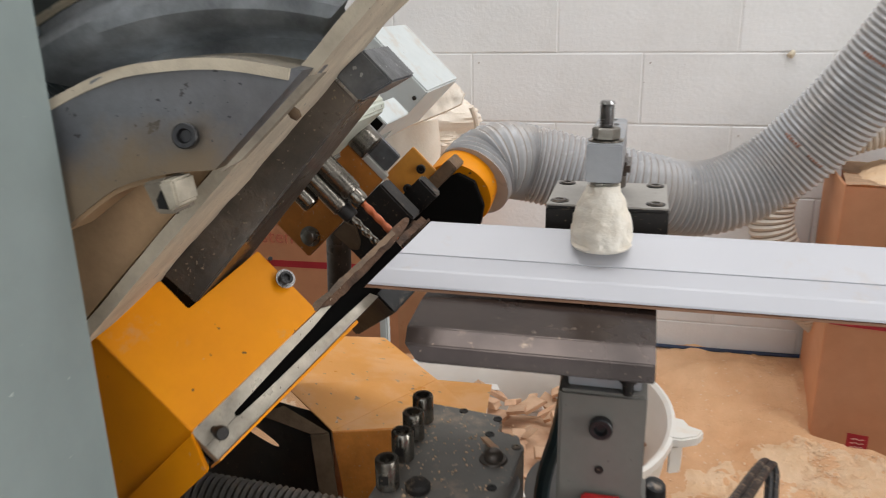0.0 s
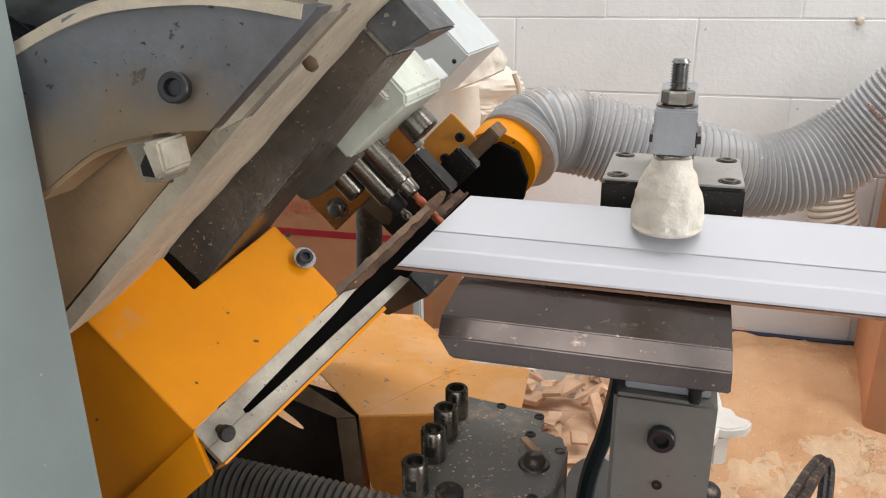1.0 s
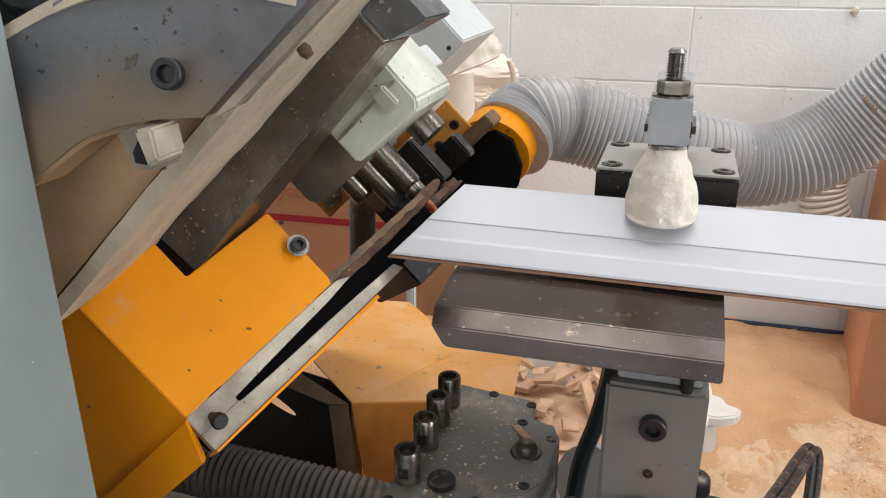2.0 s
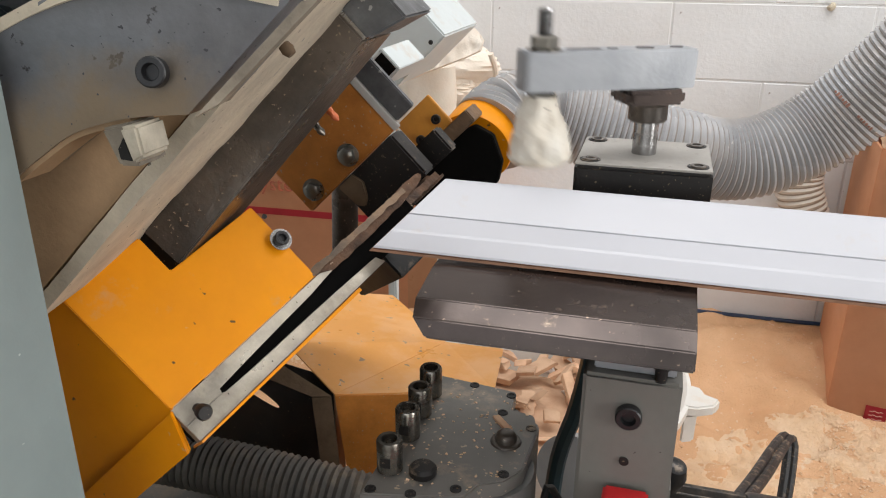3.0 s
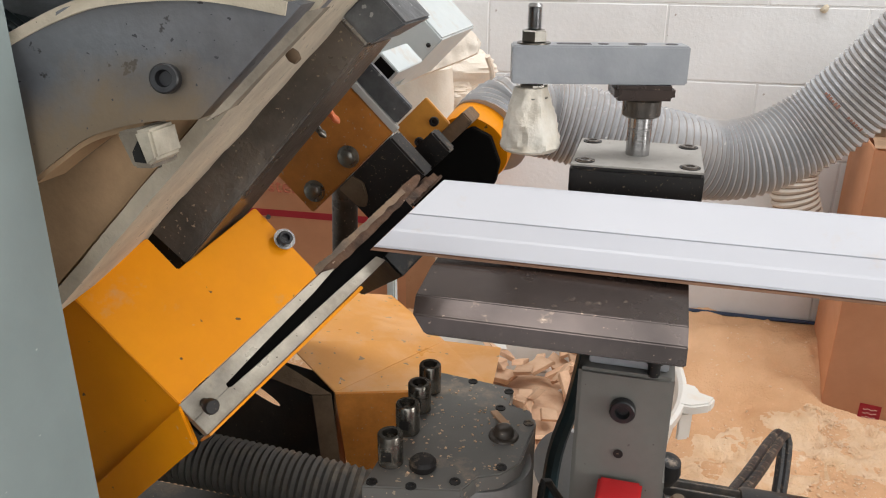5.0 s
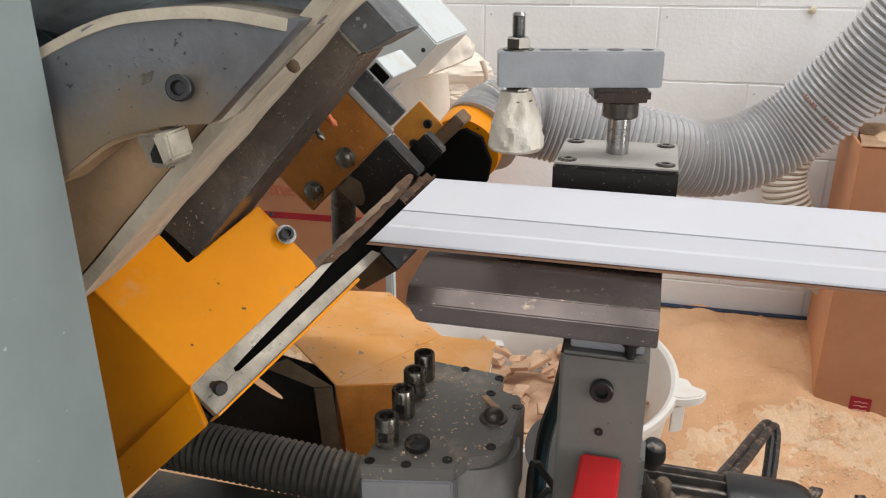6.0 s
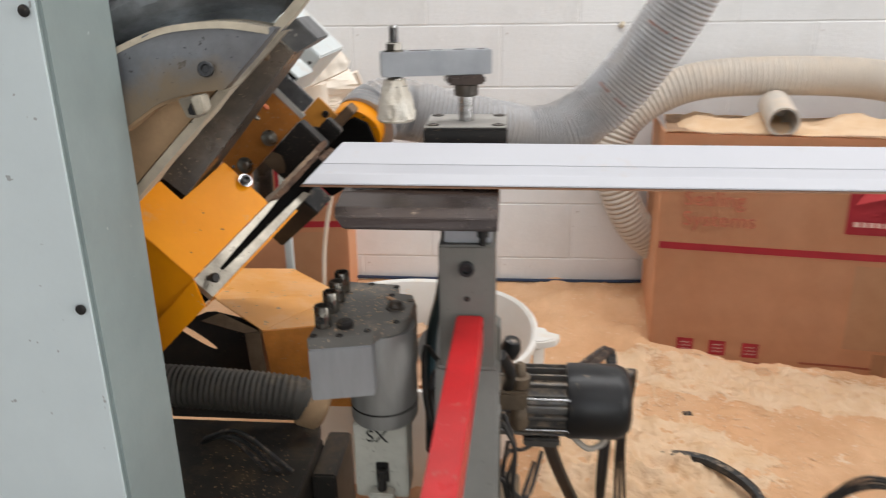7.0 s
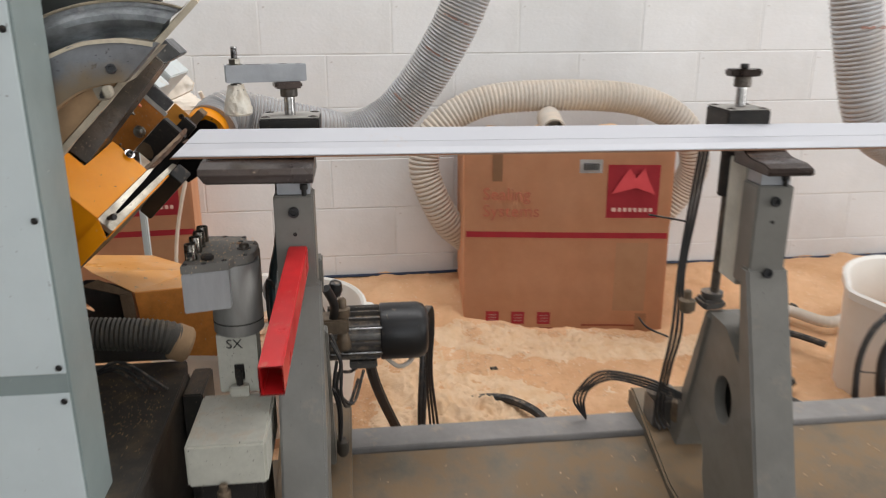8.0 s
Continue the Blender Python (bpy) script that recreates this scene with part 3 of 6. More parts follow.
bm = prism([(0.530, 0.077), (0.708, 0.0975), (0.708, 0.121), (0.528, 0.1085)], 0, 1, "y", 0.0012, shear=bar_shear(0.0, 0.055))
part("guide_bar", bm, M_DARKSTEEL, saw, "dark steel guide bar, dusty and oily", True)
bm = prism([(0.7105, 0.096), (0.736, 0.089), (0.736, 0.121), (0.7105, 0.121)], 0, 1, "y", 0.0015, shear=bar_shear(-0.001, 0.056))
part("bar_end_block", bm, M_ENDBLOCK, saw, "dark polished end block", True)
bm = prism([(0.7083, 0.098), (0.7103, 0.098), (0.7103, 0.119), (0.7083, 0.119)], 0, 1, "y", shear=bar_shear(0.001, 0.05))
part("shim", bm, M_STEEL, saw, "bright steel shim", True)


# yellow guard over the blade
def guard_shear(lift0, lift1):
    """x: distance along the sloping face from its low end; h picks skin depth; z stays."""
    def f(x, h, z):
        d = lift0 if h < 0.5 else lift1
        return (0.497 + 0.515 * x + 0.857 * d, 0.42 + 0.857 * x - 0.515 * d, z)
    return f


bm = prism([(0, 0.012), (0.132, 0.012), (0.132, 0.0775), (0.060, 0.0775), (0.060, 0.1065), (0, 0.1065)], 0, 1, "y", 0.0008, shear=guard_shear(0, -0.0025))
part("guard_face", bm, M_YELLOW, saw, "yellow sheet-metal guard with scuffed paint", True)


def under_fold(near, far):
    return lambda x, h, z: (x, (near if h < 0.5 else far) + 0.10 * (0.4965 - x), z)


bm = prism([(0.30, -0.0155), (0.480, -0.0155), (0.4965, 0.012), (0.4965, 0.108), (0.30, 0.108)], 0, 1, "y", 0.0006, shear=under_fold(0.4215, 0.4240))
part("guard_front", bm, M_YELLOW, saw, "yellow guard front below the fold", True)
bm = prism([(0.30, -0.016), (0.481, -0.016), (0.497, 0.0105), (0.30, 0.0105)], 0, 1, "y", 0.0005, shear=under_fold(0.4185, 0.4212))
part("guard_skirt", bm, M_YELLOW, saw, "lower yellow strip beside the slot", True)
bm = prism([(0.062, 0.0762), (0.130, 0.0762), (0.130, 0.0774), (0.062, 0.0774)], 0, 1, "y", shear=guard_shear(-0.003, -0.05))
part("guard_flange", bm, M_WORNSHADED, saw, "", True)
bm = prism([(0.1305, 0.012), (0.132, 0.012), (0.132, 0.0775), (0.1305, 0.0775)], 0, 1, "y", shear=guard_shear(-0.003, -0.045))
part("guard_end", bm, M_WORNSHADED, saw, "", True)
# shoe with the blade slot: two strips and two ends
upper = [(0.0, -0.0024), (0.0300, -0.0024), (0.0304, 0.0004), (0.060, 0.0020), (0.090, 0.0033), (0.120, 0.0044), (0.150, 0.0072), (0.168, 0.0112)]
lower = [(0.0, -0.0026), (0.0310, -0.0026), (0.0314, -0.0036), (0.056, -0.0047), (0.083, -0.0052), (0.110, -0.0056), (0.140, -0.0065), (0.178, -0.0080)]
for pts, lab in ((upper + [(0.0, 0.0112)], "pale worn metal strip above the blade slot"), (lower + [(0.182, -0.0150), (0.0, -0.0150)], "bright worn metal strip below the blade slot")):
    bm = prism(pts, 0, 1, "y", 0.0003, shear=guard_shear(-0.002, -0.012))
    part("shoe_strip", bm, M_SHOE, saw, lab, True)
# brown resin and dust caked along the far edge of the slot
def ragged(path, lo, hi, thick, seed):
    """A thin torn layer along a line of the head; lo and hi are its reach away from the cut."""
    bm = bmesh.new()
    rows = []
    for k, p in enumerate(smooth_path(path, 0.0022)):
        f = noise.noise((k * 0.16, seed, 0)) + 0.6 * noise.noise((k * 0.7, seed, 3))
        g = noise.noise((k * 0.25, seed, 7))
        top, low, d = hi + 0.0014 * f, lo + 0.0012 * g, 0.0008 * noise.noise((k * 0.3, seed, 11))
        rows.append([bm.verts.new((p.x + e * 0.5 + d, p.y - e * 0.85 + d, n)) for e, n in ((0, low), (thick, low), (thick * 0.4, top), (0, top))])
    for a, b in zip(rows, rows[1:]):
        for j in range(4):
            bm.faces.new((a[j], a[(j + 1) % 4], b[(j + 1) % 4], b[j]))
    bm.faces.new(rows[0]), bm.faces.new(rows[-1][::-1])
    return bm


bm = ragged([(0.497 + 0.515 * x, 0.42 + 0.857 * x + 0.004, 0) for x in (0.128, 0.15, 0.17, 0.19, 0.21, 0.235)], 0.0125, 0.0172, 0.003, 1.0)
part("rusty_edge", bm, M_RUSTBAR, saw, "ragged rust-brown edge", True)
# the shoe runs on past the guard as a browned plate
on = [(0.146, 0.0062), (0.17, 0.0064), (0.20, 0.0068), (0.23, 0.0082), (0.252, 0.0108), (0.259, 0.0150), (0.252, 0.0178), (0.225, 0.0166), (0.19, 0.0150), (0.16, 0.0136), (0.134, 0.0122)]
bm = prism([(p.x, p.y) for p in smooth_path([(a, b, 0) for a, b in on], 0.003)], 0, 1, "y", shear=guard_shear(-0.001, -0.008))
for v in bm.verts:
    v.co += Vector(noise.noise_vector(v.co * 90)) * 0.0012
part("shoe_tongue", bm, M_BLADE, saw, "browned metal plate caked with resin", True)
# black sheet put in as the shade inside the slot
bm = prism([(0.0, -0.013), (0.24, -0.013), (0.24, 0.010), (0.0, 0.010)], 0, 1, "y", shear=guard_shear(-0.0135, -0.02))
part("slot_floor", bm, M_INNERSHADE, saw, "black sheet for the shade inside the slot", True)
bm = prism([(0.0, -0.0168), (0.15, -0.0182), (0.15, -0.0156), (0.0, -0.0153)], 0, 1, "y", shear=guard_shear(0.001, -0.03))
part("guard_lip", bm, M_YELLOW, saw, "thin yellow edge", True)
bm = lathe([(0.003, -0.004), (0.003, 0.005), (0.0048, 0.0055), (0.0052, 0.010), (0.004, 0.012)], (0.5065, 0.4275, 0.0), (0.75, -0.6, -0.35), 18)
part("slot_screw", bm, M_BLACK, saw, "black screw in the shoe", True)
bm = lathe([(0.0078, 0), (0.0078, 0.0012)], (0.5672, 0.5285, 0.0465), (0.857, -0.515, 0), 24)
part("washer", bm, M_STEEL, saw, "bright washer", True)
socket_screw((0.5677, 0.528, 0.0465), (0.857, -0.515, 0), 0.0052, saw, "cap_screw", True)
# flat black disc stands in for the shade in a small hole
bm = lathe([(0.0018, 0), (0.0018, 0.0008)], (0.5685, 0.5315, 0.066), (0.857, -0.515, 0), 12)
part("hole", bm, M_BLACK, saw, "", True)

# blade, its black shroud below the slot
bm = bmesh.new()
TEETH = 84
top = []
for k in range(TEETH * 2):
    a = 2 * math.pi * k / (TEETH * 2)
    r = 0.2305 if k % 2 else 0.226
    top.append((0.350 + r * math.cos(a), 0.752 + r * math.sin(a)))
bm = prism(top, -0.0014, 0.0014, "z")
part("blade", bm, M_BLADE, saw, "circular saw blade, brown with caked resin", True)
bm = prism([(0.36, 0.51), (0.47, 0.50), (0.545, 0.57), (0.57, 0.66), (0.575, 0.78), (0.53, 0.88), (0.36, 0.90)], 0.006, 0.0115, "z", 0.001)
for v in bm.verts:
    v.co.z += 0.0018 * noise.noise(v.co * 40)
part("shroud_upper", bm, M_BLADE, saw, "brown caked inner plate beside the blade", True)
bm = prism([(0.400, 0.815), (0.545, 0.655), (0.562, 0.690), (0.420, 0.850)], -0.040, -0.013, "z", 0.002)
part("shroud_box", bm, M_RUBBER, saw, "black shroud casing under the blade", True)
bm = prism([(0.36, 0.47), (0.44, 0.455), (0.53, 0.57), (0.56, 0.66), (0.40, 0.80), (0.34, 0.80)], -0.0135, -0.006, "z", 0.001)
part("shroud_side", bm, M_BLACK, saw, "black lower guard side", True)

lip = []
for k in range(15):
    y = 0.535 + 0.255 * k / 14
    lip.append((0.350 + math.sqrt(0.2305 ** 2 - (y - 0.752) ** 2) + 0.002, y, 0.0085))
bm = ragged(lip, 0.0015, 0.0085, 0.006, 4.0)
part("caked_lip", bm, M_BLADE, saw, "ragged lip of brown resin and dust", True)

# drilled guide plate with two bolts, machined edge and block
part("guide_plate", box(0.468, 0.5935, 0.748, 0.756, 0.0625, 0.160, 0.0012), M_WORNSHADED, saw, "worn orange guide plate spattered with dust", True)
part("plate_edge", box(0.5938, 0.6010, 0.7462, 0.7525, 0.0615, 0.160, 0.0008), M_EDGE, saw, "bright machined edge", True)
part("plate_block", box(0.6013, 0.6235, 0.7490, 0.7565, 0.0665, 0.128, 0.0012), M_ENDBLOCK, saw, "dark steel block", True)
for u in (0.4875, 0.5415):
    hex_bolt((u, 0.7478, 0.0765), (0, -1, 0), 0.0084, saw, "bolt", M_NUT, True)
part("black_block", box(0.512, 0.590, 0.744, 0.772, 0.012, 0.0615, 0.002), M_BLACK, saw, "black block dusted with wood", True)
bm = prism([(0.5125, 0.0600), (0.5330, 0.0606), (0.5365, 0.0480), (0.5290, 0.0330), (0.5200, 0.0290), (0.5140, 0.0360)], 0.7415, 0.7445, "y", 0.0012)
lumpy(bm, 0.0014, 90)
part("dust_patch", bm, M_TANEDGE, saw, "patch of caked sawdust on the block", True)
part("backing_block", box(0.53, 0.604, 0.80, 0.82, 0.012, 0.040, 0.002), M_BLACK, saw, "black block behind the clip", True)
bm = box(0.578, 0.606, 0.842, 0.93, 0.110, 0.138, 0.001)
part("square_tube", bm, M_PALEBLUE, saw, "pale square tube", True)
# black panel puts the tube's inner shade into colour
part("tube_mouth", box(0.581, 0.603, 0.8405, 0.8425, 0.113, 0.135, 0), M_INNERSHADE, saw, "", True)
# clip bracket in front of the extraction outlet
part("clip_plate", box(0.538, 0.590, 0.897, 0.902, 0.036, 0.076, 0.001), M_CLIP, saw, "chipped orange clip plate", True)
part("clip_foot", box(0.56, 0.612, 0.893, 0.935, 0.0195, 0.0355, 0.0015), M_RUSTBAR, saw, "rusty steel bar", True)
socket_screw((0.579, 0.896, 0.050), (0, -1, 0), 0.0055, saw, "cap_screw", True)
socket_screw((0.549, 0.896, 0.045), (0, -1, 0), 0.0055, saw, "cap_screw", True)
# post below the plate
bm = cyl((-0.352, 0.85, 1.02), (-0.356, 0.85, 0.925), 0.015)
part("pillar", bm, M_DARKSTEEL, saw, "dark steel pillar")

# ---------------- drill unit that feeds into the cut end ----------------
drill = thing("drill_unit", HEAD, "pale drilling unit with three oily spindles", "drill")
bm = prism([(0.604, 0.054), (0.668, 0.050), (0.674, 0.056), (0.676, 0.16), (0.604, 0.16)], 0.606, 0.69, "y", 0.002)
part("carriage", bm, M_CARRIAGE, drill, "pale green-white carriage block", True)
part("carriage_lug", box(0.652, 0.664, 0.598, 0.606, 0.062, 0.080, 0.0015), M_BEIGE, drill, "small worn lug", True)
part("carriage_edge", box(0.606, 0.672, 0.6035, 0.606, 0.075, 0.0775, 0.0006), M_SHOE, drill, "worn bright edge", True)
bm = prism([(0.534, 0.062), (0.545, 0.055), (0.602, 0.052), (0.602, 0.16), (0.534, 0.16)], 0.632, 0.70, "y", 0.002)
part("turned_body", bm, M_HOUSED, drill, "dull grey cast spindle housing", True)
for u, h, nm in ((0.567, 0.022, "spindle"), (0.5865, 0.0, "spindle"), (0.6045, 0.003, "spindle")):
    s = part(nm, lathe([(0.0085, h + 0.012), (0.0098, h + 0.014), (0.0098, h + 0.05), (0.0108, h + 0.052), (0.0108, 0.10)], (u, 0.65, 0), (0, 0, 1), 24), M_SPINDLE, drill, "oily turned steel spindle", True)
    if h < 0.02:
        part("collet", lathe([(0.0066, h), (0.0076, h + 0.002), (0.0076, h + 0.0118), (0.007, h + 0.0125)], (u, 0.65, 0), (0, 0, 1), 20), M_BLACK if u < 0.6 else M_SPINDLE, s, "", True)
        bm = bmesh.new()
        turns = []
        for k in range(30):
            z = -0.043 + k * (0.045 / 29)
            ring = []
            for i in range(12):
                a = 2 * math.pi * i / 12
                r = 0.0036 * (1 - 0.28 * abs(math.sin(a - k * 0.42)) ** 3) * min(1.0, 0.25 + k * 0.3)
                ring.append(bm.verts.new((u + r * math.cos(a), 0.65 + r * math.sin(a), z)))
            turns.append(ring)
        for a, b in zip(turns, turns[1:]):
            for i in range(12):
                bm.faces.new((a[i], a[(i + 1) % 12], b[(i + 1) % 12], b[i]))
        bm.faces.new(turns[0][::-1]), bm.faces.new(turns[-1])
        part("drill_bit", bm, M_SPINDLE if u < 0.6 else M_ORANGE, s, "dark twist bit" if u < 0.6 else "orange-red drill bit", True)
part("spindle_end", lathe([(0.006, 0.034), (0.008, 0.036), (0.008, 0.05)], (0.567, 0.65, 0), (0, 0, 1), 20), M_STEEL, drill, "bright empty spindle nose", True)
bm = cyl((0.632, 0.69, 0.034), (0.632, 0.69, 0.11), 0.0140, 24)
part("guide_rod", bm, M_SPINDLE, drill, "thick guide rod", True)

# ---------------- profile being worked ----------------
def prof_place(x, dy, dz):
    return Vector((x, 0.5705 + 0.032 * x + dy, 1.0475 - 0.0145 * x + dz))


def prof_part(name, section, material, parent, label="", x1=2.35):
    bm = bmesh.new()
    a, b = [], []
    for dy, dz in section:
        x = -0.215
        for _ in range(4):
            x = prof_place(x, dy, dz).z - 1.2645
        a.append(bm.verts.new(prof_place(x, dy, dz)))
        b.append(bm.verts.new(prof_place(x1, dy, dz)))
    bm.faces.new(a), bm.faces.new(b[::-1])
    for i in range(len(a)):
        j = (i + 1) % len(a)
        bm.faces.new((a[i], b[i], b[j], a[j]))
    return part(name, bm, material, parent, label, smooth=False)


piece = thing("moulding", Matrix.Translation((0.5, 0.6, 1.05)), "long white foil-wrapped moulding with a bevel-cut end", "moulding")
prof_part("foil_face", [(0.0, 0.0035), (0.0008, 0.0050), (0.0120, 0.0130), (0.0145, 0.0142), (0.0336, 0.0196), (0.0338, 0.0186), (0.0347, 0.0186), (0.0350, 0.0203), (0.0690, 0.0372), (0.0718, 0.0380),
                        (0.0732, 0.0365), (0.0715, 0.0345), (0.036, 0.0165), (0.016, 0.0110), (0.0025, 0.0025)], M_PROFILE, piece, "white satin foil with a fine groove")
prof_part("core", [(0.0005, 0.0022), (0.0022, 0.0022), (0.0178, 0.0102), (0.0360, 0.0160), (0.0712, 0.0340), (0.0722, 0.0315), (0.045, 0.0155), (0.022, 0.0066), (0.0012, 0.0000)], M_FIBRE, piece, "brown fibreboard core showing at the edge")
prof_part("groove_line", [(0.03385, 0.0190), (0.03465, 0.0190), (0.03465, 0.0187), (0.03385, 0.0187)], M_GROOVE, piece, "thin grey groove")

# ---------------- stands that carry the profile ----------------
def stand_parts(st):
    """A cast stand: column, web with oval hole, foot, sliding top and jaw. x from the column's left side."""
    part("column", box(-0.0525, 0.0125, 0.540, 0.602, 0.80, 0.990, 0.0025), M_GREYPAINT, st, "grey painted column")
    # upright front flange that runs forward to the foot
    bm = prism([(0.5365, 0.838), (0.566, 0.838), (0.522, 0.64), (0.474, 0.47), (0.425, 0.302), (0.352, 0.302), (0.402, 0.45), (0.466, 0.64), (0.522, 0.80)], -0.0585, 0.0185, "x", 0.004)
    part("front_flange", bm, M_GREYPAINT, st, "grey painted front flange")
    # web with a round hole, built as a ring of quads
    bm = bmesh.new()
    outline = [(0.520, 0.640), (0.604, 0.698), (0.695, 0.698), (0.772, 0.490), (0.742, 0.446), (0.668, 0.424), (0.640, 0.388), (0.636, 0.302), (0.440, 0.302), (0.478, 0.47)]
    k = 48
    ring_o, ring_i = [], []
    cy, cz = 0.583, 0.551
    for i in range(k):
        a = 2 * math.pi * i / k
        d = Vector((math.cos(a), math.sin(a)))
        best = 10.0
        for p, q in zip(outline, outline[1:] + outline[:1]):
            p, q = Vector(p) - Vector((cy, cz)), Vector(q) - Vector((cy, cz))
            e = q - p
            det = d.x * -e.y + d.y * e.x
            if abs(det) > 1e-9:
                s = (p.x * -e.y + p.y * e.x) / det
                w = (d.x * p.y - d.y * p.x) / det
                if s > 0 and -1e-6 <= w <= 1 + 1e-6:
                    best = min(best, s)
        ring_o.append((cy + d.x * best, cz + d.y * best))
        ring_i.append((cy + 0.040 * math.cos(a), cz + 0.050 * math.sin(a)))
    for x in (-0.0530, 0.0130):
        o = [bm.verts.new((x, *p)) for p in ring_o]
        n_ = [bm.verts.new((x, *p)) for p in ring_i]
        for i in range(k):
            j = (i + 1) % k
            bm.faces.new((o[i], o[j], n_[j], n_[i]))
        if x < 0:
            first = (o, n_)
    for i in range(k):
        j = (i + 1) % k
        bm.faces.new((first[0][i], first[0][j], o[j], o[i]))
        bm.faces.new((first[1][i], first[1][j], n_[j], n_[i]))
    bmesh.ops.recalc_face_normals(bm, faces=bm.faces)
    # black disc stands in for shade inside the web's hole
    part("bore_core", cyl((-0.030, cy, cz), (-0.010, cy, cz), 0.054, 32), M_INNERSHADE, st, "black disc for the shade inside the round hole")
    part("casting", bm, M_GREYPAINT, st, "grey painted web with a round hole")
    part("inner_rib", prism([(0.532, 0.63), (0.604, 0.69), (0.602, 0.80), (0.548, 0.80)], -0.028, -0.014, "x", 0.001), M_GREYPAINT, st, "rib set back between flange and column")
    part("rear_leg", prism([(0.692, 0.700), (0.772, 0.490), (0.838, 0.345), (0.838, 0.302), (0.792, 0.302), (0.750, 0.430), (0.672, 0.690)], -0.0585, 0.0185, "x", 0.003), M_GREYPAINT, st, "sloping rear leg")
    bm = prism([(0.35, 0.262), (0.345, 0.300), (0.68, 0.302), (0.80, 0.335), (0.965, 0.382), (0.985, 0.372), (0.985, 0.326), (0.86, 0.324), (0.80, 0.290), (0.62, 0.262)], -0.110, 0.052, "x", 0.005)
    part("foot", bm, M_BASE, st, "dusty cast foot reaching back to the rail")
    part("side_lug", box(-0.030, 0.0185, 0.603, 0.640, 0.80, 0.86, 0.003), M_GREYPAINT, st)
    part("back_plate", box(-0.046, -0.002, 0.604, 0.680, 0.785, 1.02, 0.002), M_BEIGE, st, "pale back plate")
    part("slide", box(-0.046, 0.008, 0.548, 0.60, 0.9905, 1.0150, 0.001), M_ALU, st, "bright slide block")
    socket_screw((-0.020, 0.5398, 0.963), (0, -1, 0), 0.0088, st, "cap_screw")
    # black disc drawn for the shaded inside of a hole
    bm = lathe([(0.0034, 0), (0.0034, 0.0008)], (-0.020, 0.5394, 0.925), (0, -1, 0), 14)
    part("hole", bm, M_BLACK, st)
    bm = lathe([(0.0042, 0), (0.0042, 0.010), (0.0066, 0.0105), (0.0066, 0.0185), (0.005, 0.0195)], (-0.002, 0.545, 0.989), (0, 0, 1), 18)
    part("adjusting_screw", bm, M_BLACK, st, "black adjusting screw")


stand = thing("profile_stand", pose(-0.02, 0.57, 0.26), "grey cast stand with a red lever tube", "stand", "stands along the bed")
stand_parts(stand)
bm = prism([(0.5120, 1.0160), (0.5078, 1.0190), (0.5115, 1.0305), (0.5275, 1.0372), (0.5660, 1.0432), (0.5900, 1.0475), (0.640, 1.0740), (0.648, 1.066), (0.648, 1.0152), (0.530, 1.0152)], -0.164, 0.0155, "x", 0.0009,
           shear=lambda x, y, z: (x if x > -0.1 else x + max(0.0, 1.034 - z) * 0.8, y - max(0.0, 0.0155 - x) * 0.055 * (1 if y < 0.57 else 0), z + max(0.0, 0.0155 - x) * 0.024 * (1 if y < 0.57 else 0)))
part("jaw", bm, M_JAW, stand, "browned steel jaw under the moulding", smooth=False)
# red lever: an open square tube
bm = bmesh.new()
e0, e1 = Vector((-0.0165, 0.5385, 0.884)), Vector((-0.0305, 0.180, 0.8375))
d = (e1 - e0).normalized()
sx = Vector((1, 0, 0))
sz = sx.cross(d).normalized()
rings = []
for base, w, h in ((e0, 0.0155, 0.0215), (e1, 0.0155, 0.0215), (e1, 0.0135, 0.0195), (e0 + d * 0.02, 0.0135, 0.0195)):
    rings.append([bm.verts.new(base + sx * w * a + sz * h * b) for a, b in ((-1, -1), (1, -1), (1, 1), (-1, 1))])
for a, b in zip(rings, rings[1:]):
    for i in range(4):
        bm.faces.new((a[i], a[(i + 1) % 4], b[(i + 1) % 4], b[i]))
bm.faces.new(rings[-1])
bmesh.ops.bevel(bm, geom=[e for e in bm.edges if e.calc_length() > 0.2], offset=0.002, segments=2, affect="EDGES")
part("lever_tube", bm, M_RED, stand, "red painted square tube, open end")

stand2 = thing("profile_stand", pose(-0.02, 0.57, 0.26), "grey cast stand with a brown jaw, cables beside it", "stand", "stands along the bed")
stand_parts(stand2)
bm = prism([(0.500, 1.0160), (0.497, 1.0200), (0.500, 1.0290), (0.522, 1.0345), (0.5655, 1.0350), (0.5815, 1.0370), (0.640, 1.056), (0.640, 1.0152), (0.53, 1.0152)], -0.058, 0.022, "x", 0.002)
part("jaw", bm, M_JAW, stand2, "browned steel jaw", smooth=False)
socket_screw((-0.022, 0.5330, 0.832), (0, -1, 0.1), 0.009, stand2, "cap_screw")
stand2.matrix_world = pose(0.818, 0.57, 0.252, 0, 0, -3)

